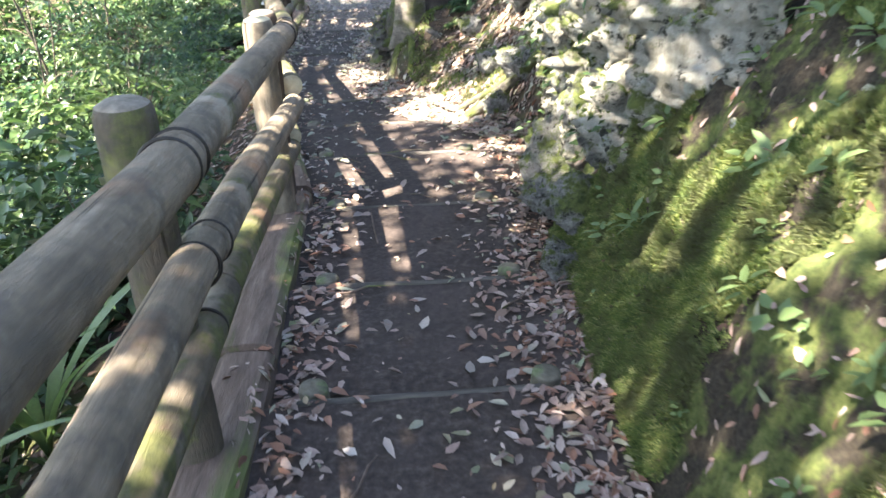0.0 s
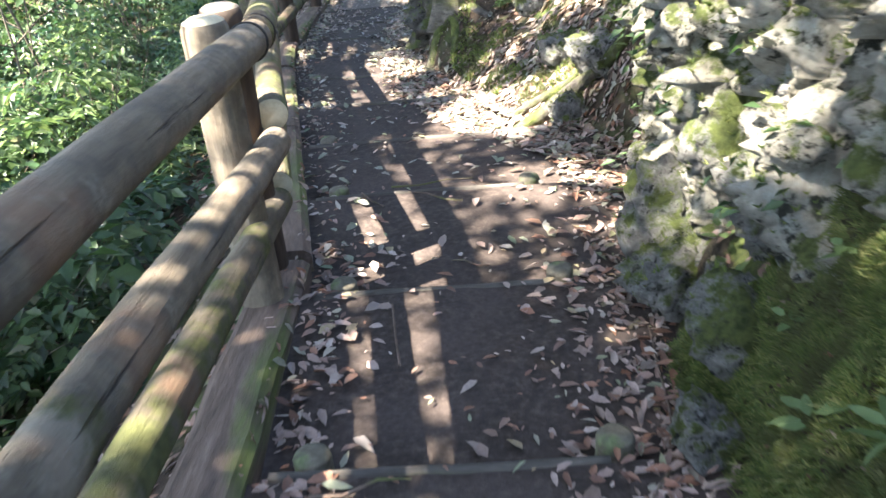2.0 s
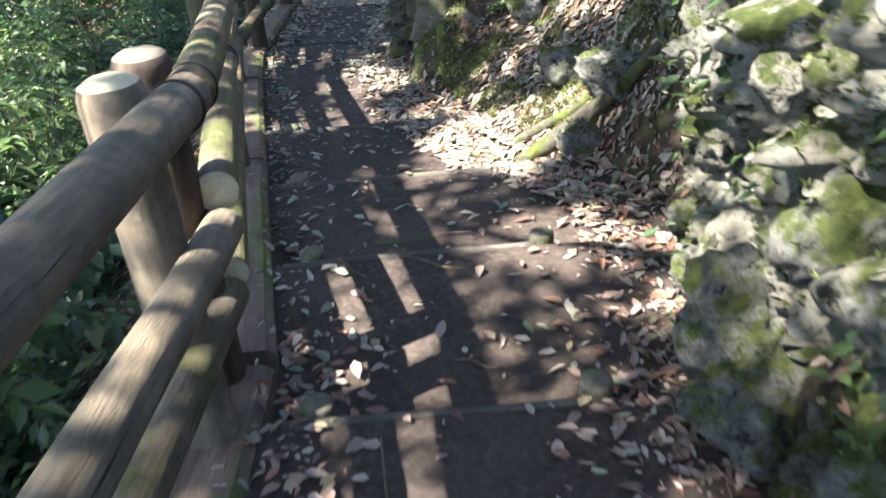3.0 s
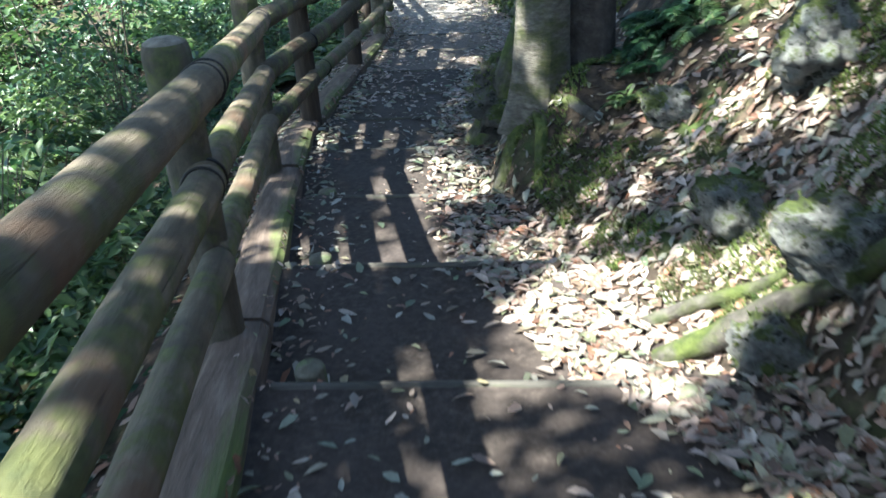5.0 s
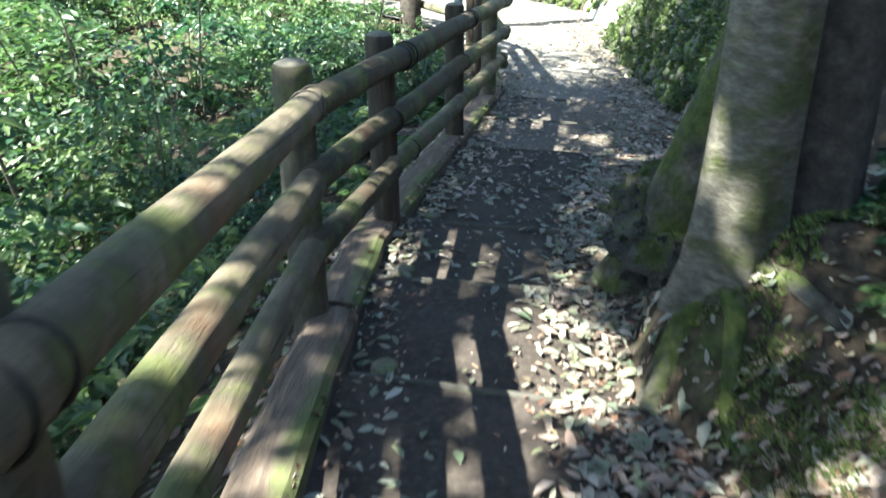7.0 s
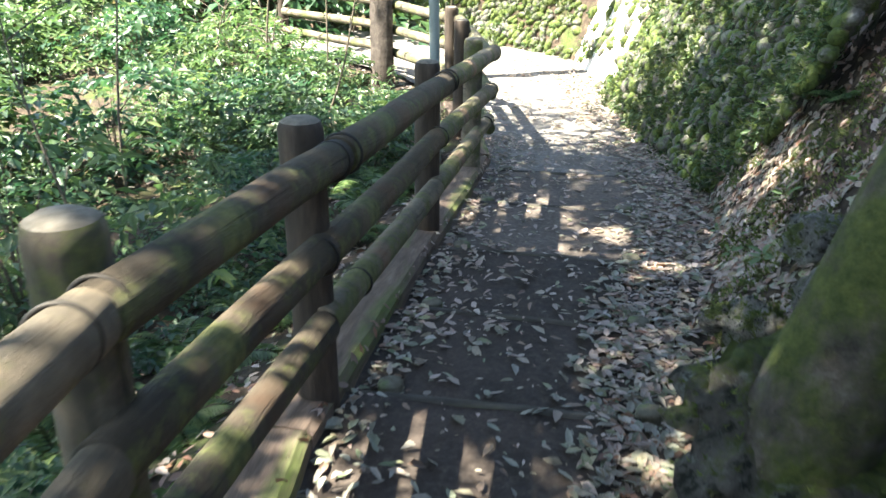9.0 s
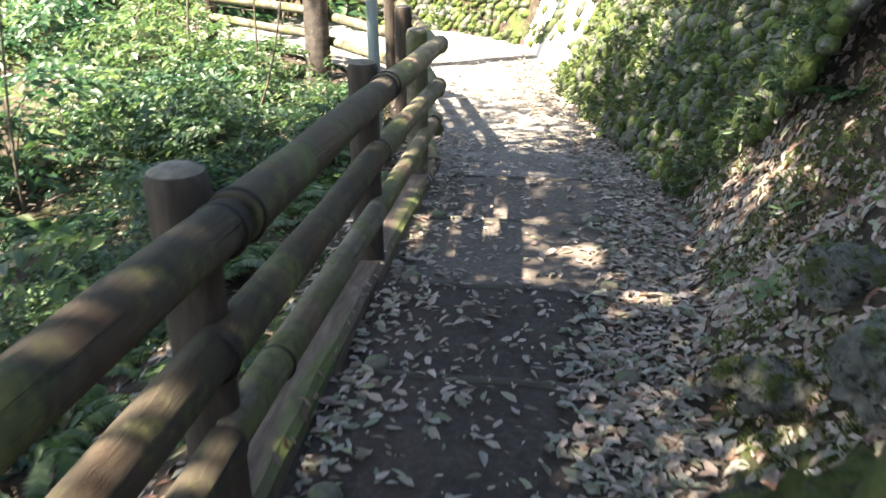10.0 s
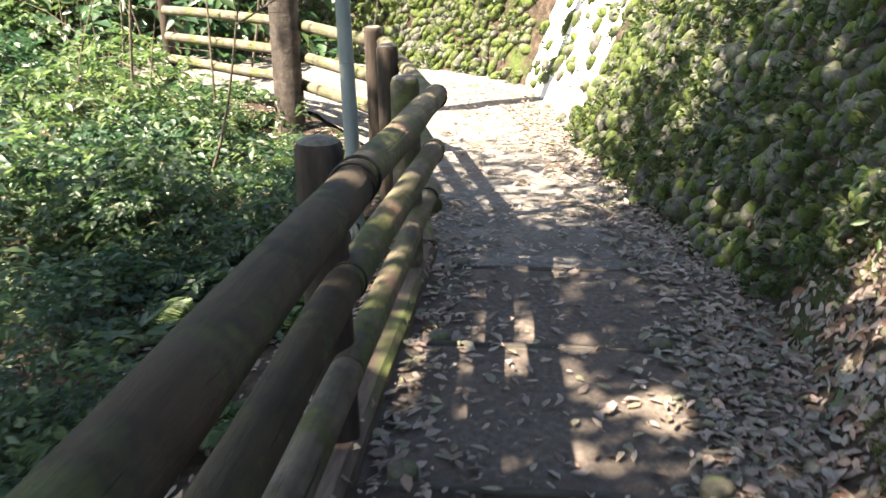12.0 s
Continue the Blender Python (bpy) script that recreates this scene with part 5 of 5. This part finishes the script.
# ---- leaf litter ----
def curled(n_kind):
    g = np.random.default_rng(60 + n_kind)
    v = np.array(LEAF_FLAT[0], float)
    v[:, 2] *= 0.6
    v[:, 2] += g.uniform(-0.12, 0.3) * (v[:, 0] - 0.5) ** 2 * 1.2 + np.abs(v[:, 1]) * g.uniform(-0.1, 0.25)
    v[:, 1] += 0.12 * g.normal() * v[:, 0] ** 2
    v[:, 0] -= 0.5
    return v, LEAF_FLAT[1]


def path_z(x, y):
    """Height of the treads, lane and slopes for things lying on them."""
    x, y = np.asarray(x, float), np.asarray(y, float)
    i = np.clip(np.searchsorted(EDGES, y) - 1, 0, len(TREAD_Z) - 1)
    zt = np.where(y < EDGES[-1], np.array(TREAD_Z)[i], walk_z(y))
    dr, _ = side(x, y, TOE)
    dl, _ = side(x, y, LEFT)
    zl = land(x, y)
    z = np.where((dr > 0) | (dl < -0.15), np.maximum(zl, np.where(dr > 0.12, -9, np.where(dl < -0.15, -9, zt + 0.03))), zt + 0.008)
    return np.where((dl <= 0) & (dl >= -0.15), walk_z(y) + 0.062, z)


def litter(n, chooser, size, seed):
    """Places, turns and sizes of fallen leaves; chooser gives x, y for n leaves."""
    g = np.random.default_rng(seed)
    x, y = chooser(g, n)
    z = path_z(x, y)
    dz = path_z(x + 0.02, y) - z
    k = len(x)
    tilt = np.clip(-np.arctan2(dz, 0.02), -1.2, 1.2)
    yaw = g.uniform(0, 6.28, k)
    base = rotations(np.zeros(k), tilt, np.zeros(k))
    own = rotations(yaw, g.normal(0, 0.18, k), g.normal(0, 0.25, k))
    s = size * g.uniform(0.55, 1.25, k)
    return np.stack([x, y, z + g.uniform(0.002, 0.012, k)], -1), base @ own, np.stack([s, s * g.uniform(0.7, 1.25, k) * 0.43, s], -1)


def on_path(y0, y1, edge_bias):
    def choose(g, n):
        y = g.uniform(y0, y1, n)
        u = g.uniform(0, 1, n)
        toward = g.uniform(0, 1, n) < edge_bias
        u = np.where(toward, np.where(g.uniform(0, 1, n) < 0.72, 1 - np.abs(g.normal(0, 0.16, n)), np.abs(g.normal(0, 0.1, n))), u)
        a = np.interp(y, LEFT[:, 1], LEFT[:, 0])
        b = np.interp(y, TOE[:, 1], TOE[:, 0])
        return a + 0.02 + (b - a) * np.clip(u, 0, 1.12), y
    return choose


def on_right(y0, y1, d0, d1):
    def choose(g, n):
        y = g.uniform(y0, y1, n)
        return np.interp(y, TOE[:, 1], TOE[:, 0]) + g.uniform(d0, d1, n), y
    return choose


def on_left(y0, y1, d0, d1):
    def choose(g, n):
        y = g.uniform(y0, y1, n)
        return np.interp(y, LEFT[:, 1], LEFT[:, 0]) - d0 - (d1 - d0) * g.uniform(0, 1, n) ** 1.4, y
    return choose


fallen = group_empty("leaf_litter", label="fallen dry leaves in grey, tan and orange scattered over path and slopes", category="leaf litter", kind="stuff")
KINDS = [curled(k) for k in range(6)]
RUST, GREY, PINK = M_DRYLEAF, M_DRYLEAF_GREEN, M_DRYLEAF_PINK
batches = [(260, on_path(0.9, 6.6, 0.55), 0.066, RUST), (1500, on_path(0.9, 4.4, 0.97), 0.056, RUST), (1800, on_path(0.9, 8.5, 0.85), 0.026, RUST), (700, on_path(4.2, 9.2, 0.8), 0.058, GREY), (420, on_path(8.6, 10.0, 0.8), 0.062, GREY),
           (2300, on_path(9.8, 14.5, 0.68), 0.062, PINK), (1500, on_path(9.0, 14.5, 0.6), 0.026, PINK), (1300, on_path(14, 19.5, 0.4), 0.066, PINK),
           (2500, on_right(5.3, 7.2, -0.4, 1.3), 0.078, PINK), (3000, on_right(4.6, 7.6, -0.35, 1.5), 0.066, RUST), (1000, on_right(5.5, 8.4, -0.3, 1.3), 0.075, GREY), (2200, on_right(4.6, 8.2, -0.4, 1.5), 0.032, RUST), (2600, on_right(8.2, 12.6, -0.35, 0.5), 0.062, PINK), (1700, on_right(8.2, 12.6, -0.3, 0.9), 0.06, RUST), (1200, on_right(8.2, 12.6, -0.45, 0.6), 0.066, GREY),
           (1600, on_right(10.5, 13.4, 0.1, 1.5), 0.07, RUST), (900, on_right(10, 12.4, 0.2, 1.8), 0.072, PINK), (1100, on_right(0.4, 4.0, 0.0, 1.2), 0.052, RUST), (900, on_right(0.4, 4.4, 0.0, 1.4), 0.028, RUST), (1000, on_right(12, 18, -0.5, 0.03), 0.062, PINK),
           (700, on_left(0, 14, 0.0, 0.2), 0.055, RUST), (2600, on_left(0, 8, 0.2, 1.7), 0.062, RUST), (3600, on_left(8, 20, 0.2, 3.5), 0.07, PINK), (1600, on_left(8.5, 14, 0.2, 2.2), 0.06, RUST)]
for b, (n, chooser, size, tone) in enumerate(batches):
    P, T, S = litter(n, chooser, size, 80 + b)
    allv, allf, at = [], [], 0
    for k in range(6):
        v, f = scattered(KINDS[k], P[k::6], T[k::6], S[k::6])
        allv.append(v)
        allf.append(f + at)
        at += len(v)
    ob = child("leaf_drift", bulk_mesh("leaf_drift", np.concatenate(allv), np.concatenate(allf), tone), fallen)
    ob["kind"] = "stuff"

single = [bulk_mesh("leaf", KINDS[k][0], KINDS[k][1], M_DRYLEAF_ONE) for k in range(6)]
single_pink = [bulk_mesh("leaf", KINDS[k][0], KINDS[k][1], M_DRYLEAF_ONE_PINK) for k in range(6)]
single_green = [bulk_mesh("leaf", KINDS[k][0], KINDS[k][1], M_DRYLEAF_ONE_GREEN) for k in range(6)]
P, T, S = litter(290, on_path(1.2, 13.0, 0.3), 0.07, 77)
for i in range(len(P)):
    m = Matrix.Translation(P[i]) @ Matrix(T[i].tolist()).to_4x4() @ Matrix.Diagonal((*S[i], 1))
    child("leaf", (single if P[i][1] < 6 else single_green if P[i][1] < 9.4 else single_pink)[i % 6], fallen, m)

# twigs on the path and slope
g = np.random.default_rng(15)
for i in range(40):
    if i < 16:
        y = g.uniform(1.2, 7.5)
        x = g.uniform(left_x(y) + 0.05, toe_x(y) + 0.1)
    else:
        y = g.uniform(5.2, 8.0)
        x = toe_x(y) + g.uniform(-0.4, 1.4)
    a, L = g.uniform(0, 3.14), g.uniform(0.12, 0.5)
    pts = []
    for s in (-0.5, -0.17, 0.17, 0.5):
        px, py = x + math.cos(a) * L * s, y + math.sin(a) * L * s + 0.02 * math.sin(s * 6)
        pts.append((px, py, float(path_z(np.array([px]), np.array([py]))[0]) + 0.012))
    v, f = tapered(pts, [0.005, 0.0045, 0.004, 0.002], 6, 0.2)
    tagged(new("twig", mesh_of("twig", v, f, M_CURB)), "thin dry brown twig lying among fallen leaves", "twig", "fallen twigs")

# ---- cobble retaining wall ----
wall = group_empty("wall_cobble", label="retaining wall of rounded mossy cobbles", category="wall", kind="structure")
g = np.random.default_rng(21)
seg = np.hypot(*np.diff(TOE, axis=0).T)
run = np.concatenate([[0], np.cumsum(seg)])
start = np.interp(11.7, TOE[:, 1], run)
stop = np.interp(22.3, TOE[:, 1], run)
spots = []
row = 0
h = 0.0
prof_d, prof_h = np.array(BANK_D[:7]), np.array(BANKS[-1][1][:7])
while h < 2.9:
    s = start + g.uniform(0, 0.1)
    while s < stop:
        x, y = np.interp(s, run, TOE[:, 0]), np.interp(s, run, TOE[:, 1])
        x2, y2 = np.interp(s + 0.05, run, TOE[:, 0]), np.interp(s + 0.05, run, TOE[:, 1])
        t = Vector((x2 - x, y2 - y, 0)).normalized()
        out = Vector((t.y, -t.x, 0))
        hh = h + g.normal(0, 0.024)
        d = float(np.interp(hh, prof_h, prof_d))
        low = 0.0 if y > 12.9 else (12.9 - y) * 0.75
        # stones thinned out where the painted bright stretch shows
        if hh > low and not (16.4 < y < 20.0 and g.uniform() < min(0.8, 0.97 * min(y - 16.4, 20.0 - y) / 0.5)):
            spots.append((x + out.x * d, y + out.y * d, float(walk_z(y)) - 0.02 + hh, math.atan2(t.y, t.x), min(1.0, 0.55 + 0.9 * (hh - low)) if low else 1.0))
        s += g.uniform(0.10, 0.17)
    h += 0.105
    row += 1
cob = []
for k in range(5):
    v = ICO1[0].copy()
    for q in range(len(v)):
        p = Vector(v[q])
        v[q] *= 1 + 0.34 * noise.noise(p * 1.1 + Vector((k * 5.0, 0, 0))) + 0.09 * noise.noise(p * 4 + Vector((k * 5.0, 0, 0)))
    cob.append(v)
cob_me = [bulk_mesh("stone", v * (0.112, 0.066, 0.062), ICO1[1], M_STONE, True) for v in cob]
near = sorted(range(len(spots)), key=lambda i: abs(spots[i][1] - 13.4) + 0.6 * abs(spots[i][2] + 0.7))[:300]
near_set = set(near)
P, T, S, K = [], [], [], []
for i, (x, y, z, a, grow) in enumerate(spots):
    sc = g.uniform(0.65, 1.2) * grow
    turn = Euler((g.normal(0, 0.25) - 0.35, g.normal(0.75, 0.45), a + g.normal(0, 0.3)))
    if i in near_set:
        child("stone", cob_me[i % 5], wall, Matrix.LocRotScale((x, y, z), turn, (sc, sc, sc)))
    else:
        P.append((x, y, z))
        T.append(np.array(turn.to_matrix()))
        S.append((0.112 * sc, 0.066 * sc, 0.062 * sc))
        K.append(i % 5)
P, T, S, K = np.array(P), np.array(T), np.array(S), np.array(K)
allv, allf, at = [], [], 0
for k in range(5):
    v, f = scattered((cob[k], ICO1[1]), P[K == k], T[K == k], S[K == k])
    allv.append(v)
    allf.append(f + at)
    at += len(v)
rest = child("stone_rest", bulk_mesh("stone_rest", np.concatenate(allv), np.concatenate(allf), M_STONE, True), wall)
rest["kind"] = "stuff"

# moss and small ferns hanging on the wall
pick = g.choice(len(spots), 26000)
base = np.array(spots)[pick]
keep = np.array([noise.fractal(Vector(q[:3]) * 2.3, 1.0, 2.0, 3) for q in base]) > -0.06
base = base[keep]
k = len(base)
outx, outy = np.sin(base[:, 3]), -np.cos(base[:, 3])
off = g.uniform(0.02, 0.07, k)
P = np.stack([base[:, 0] - outx * off + g.normal(0, 0.05, k), base[:, 1] - outy * off + g.normal(0, 0.05, k), base[:, 2] + g.normal(0, 0.05, k)], -1)
v, f = scattered(TUFT, P, rotations(base[:, 3] + 1.57 + g.normal(0, 0.4, k), np.full(k, 1.2) + g.normal(0, 0.4, k), g.normal(0, 0.4, k)), (0.042 * g.uniform(0.5, 1.6, k))[:, None] * np.ones(3))
tagged(new("wall_moss", bulk_mesh("wall_moss", v, f, M_WALL_MOSS)), "tufts of green moss growing on the cobble wall", "moss", kind="stuff")

# small ferns and leaves rooted in the wall's joints
pick = g.choice(len(spots), 2600)
base = np.array(spots)[pick]
k = len(base)
outx, outy = np.sin(base[:, 3]), -np.cos(base[:, 3])
reps = 5
rep = np.repeat(np.arange(k), reps)
off = np.repeat(g.uniform(0.03, 0.08, k), reps)
P = np.stack([base[rep, 0] - outx[rep] * off + g.normal(0, 0.03, k * reps), base[rep, 1] - outy[rep] * off + g.normal(0, 0.03, k * reps), base[rep, 2] + g.normal(0, 0.03, k * reps)], -1)
size = 0.05 * g.uniform(0.5, 1.5, k * reps)
v, f = scattered(LEAF_LITE, P, rotations(base[rep, 3] + 1.57 + g.normal(0, 0.9, k * reps), g.normal(0.5, 0.5, k * reps), g.normal(0, 0.5, k * reps)), np.stack([size, size * 0.35, size], -1))
tagged(new("wall_plants", bulk_mesh("wall_plants", v, f, M_LEAF)), "small green ferns rooted in the wall joints", "plant", kind="stuff")

# plants rooted on the rock outcrop
n = 420
y = g.uniform(3.0, 5.8, n)
hh = g.uniform(0.05, 1.9, n)
x = np.array([cliff_point(float(p), float(q))[0] for p, q in zip(y, hh)]) - 0.02
keep = np.array([noise.noise(Vector((a * 2.3, b * 2.3, 5.0))) for a, b in zip(y, hh)]) > 0.02
x, y, hh = x[keep], y[keep], hh[keep]
k = len(x)
rep = np.repeat(np.arange(k), 4)
P = np.stack([x[rep] + g.normal(0, 0.03, k * 4), y[rep] + g.normal(0, 0.03, k * 4), walk_z(y)[rep] + hh[rep] + g.normal(0, 0.03, k * 4)], -1)
size = 0.05 * g.uniform(0.5, 1.4, k * 4)
v, f = scattered(LEAF_LITE, P, rotations(3.14 + g.normal(0, 1.0, k * 4), g.normal(0.35, 0.5, k * 4), g.normal(0, 0.5, k * 4)), np.stack([size, size * 0.45, size], -1))
tagged(new("rock_plants", bulk_mesh("rock_plants", v, f, M_LEAF)), "small green plants clinging to the rock outcrop", "plant", kind="stuff")

# moss tufts over the rocks
P, L = [], []
for ob in [o for o in scene.objects if o.type == "MESH" and o.name.split(".")[0] in ("rock", "rock_face", "root_boulder")]:
    mw = ob.matrix_world if ob.parent is None else ob.matrix_local
    me = ob.data
    face = ob.name[:9] == "rock_face"
    pick = g.choice(len(me.vertices), 26000 if face else 110 if ob.name[:4] == "rock" else 900)
    for q in pick:
        nrm = (mw.to_3x3() @ me.vertices[int(q)].normal).normalized()
        w = mw @ me.vertices[int(q)].co
        if nrm.z > (0.12 if face else -0.1) and noise.fractal(w * 2.6, 1.0, 2.0, 3) > (0.05 if ob.name[:4] == "rock" else -0.15):
            P.append(w[:])
            L.append((math.atan2(nrm.y, nrm.x), math.acos(max(-1.0, min(1.0, nrm.z)))))
P, L = np.array(P), np.array(L)
k = len(P)
v, f = scattered(TUFT, P, rotations(L[:, 0], L[:, 1] * 0.9, g.normal(0, 0.3, k)), (0.024 * g.uniform(0.5, 1.4, k))[:, None] * np.ones(3))
tagged(new("rock_moss", bulk_mesh("rock_moss", v, f, M_MOSS_TUFT)), "short moss growing over the rocks", "moss", kind="stuff")
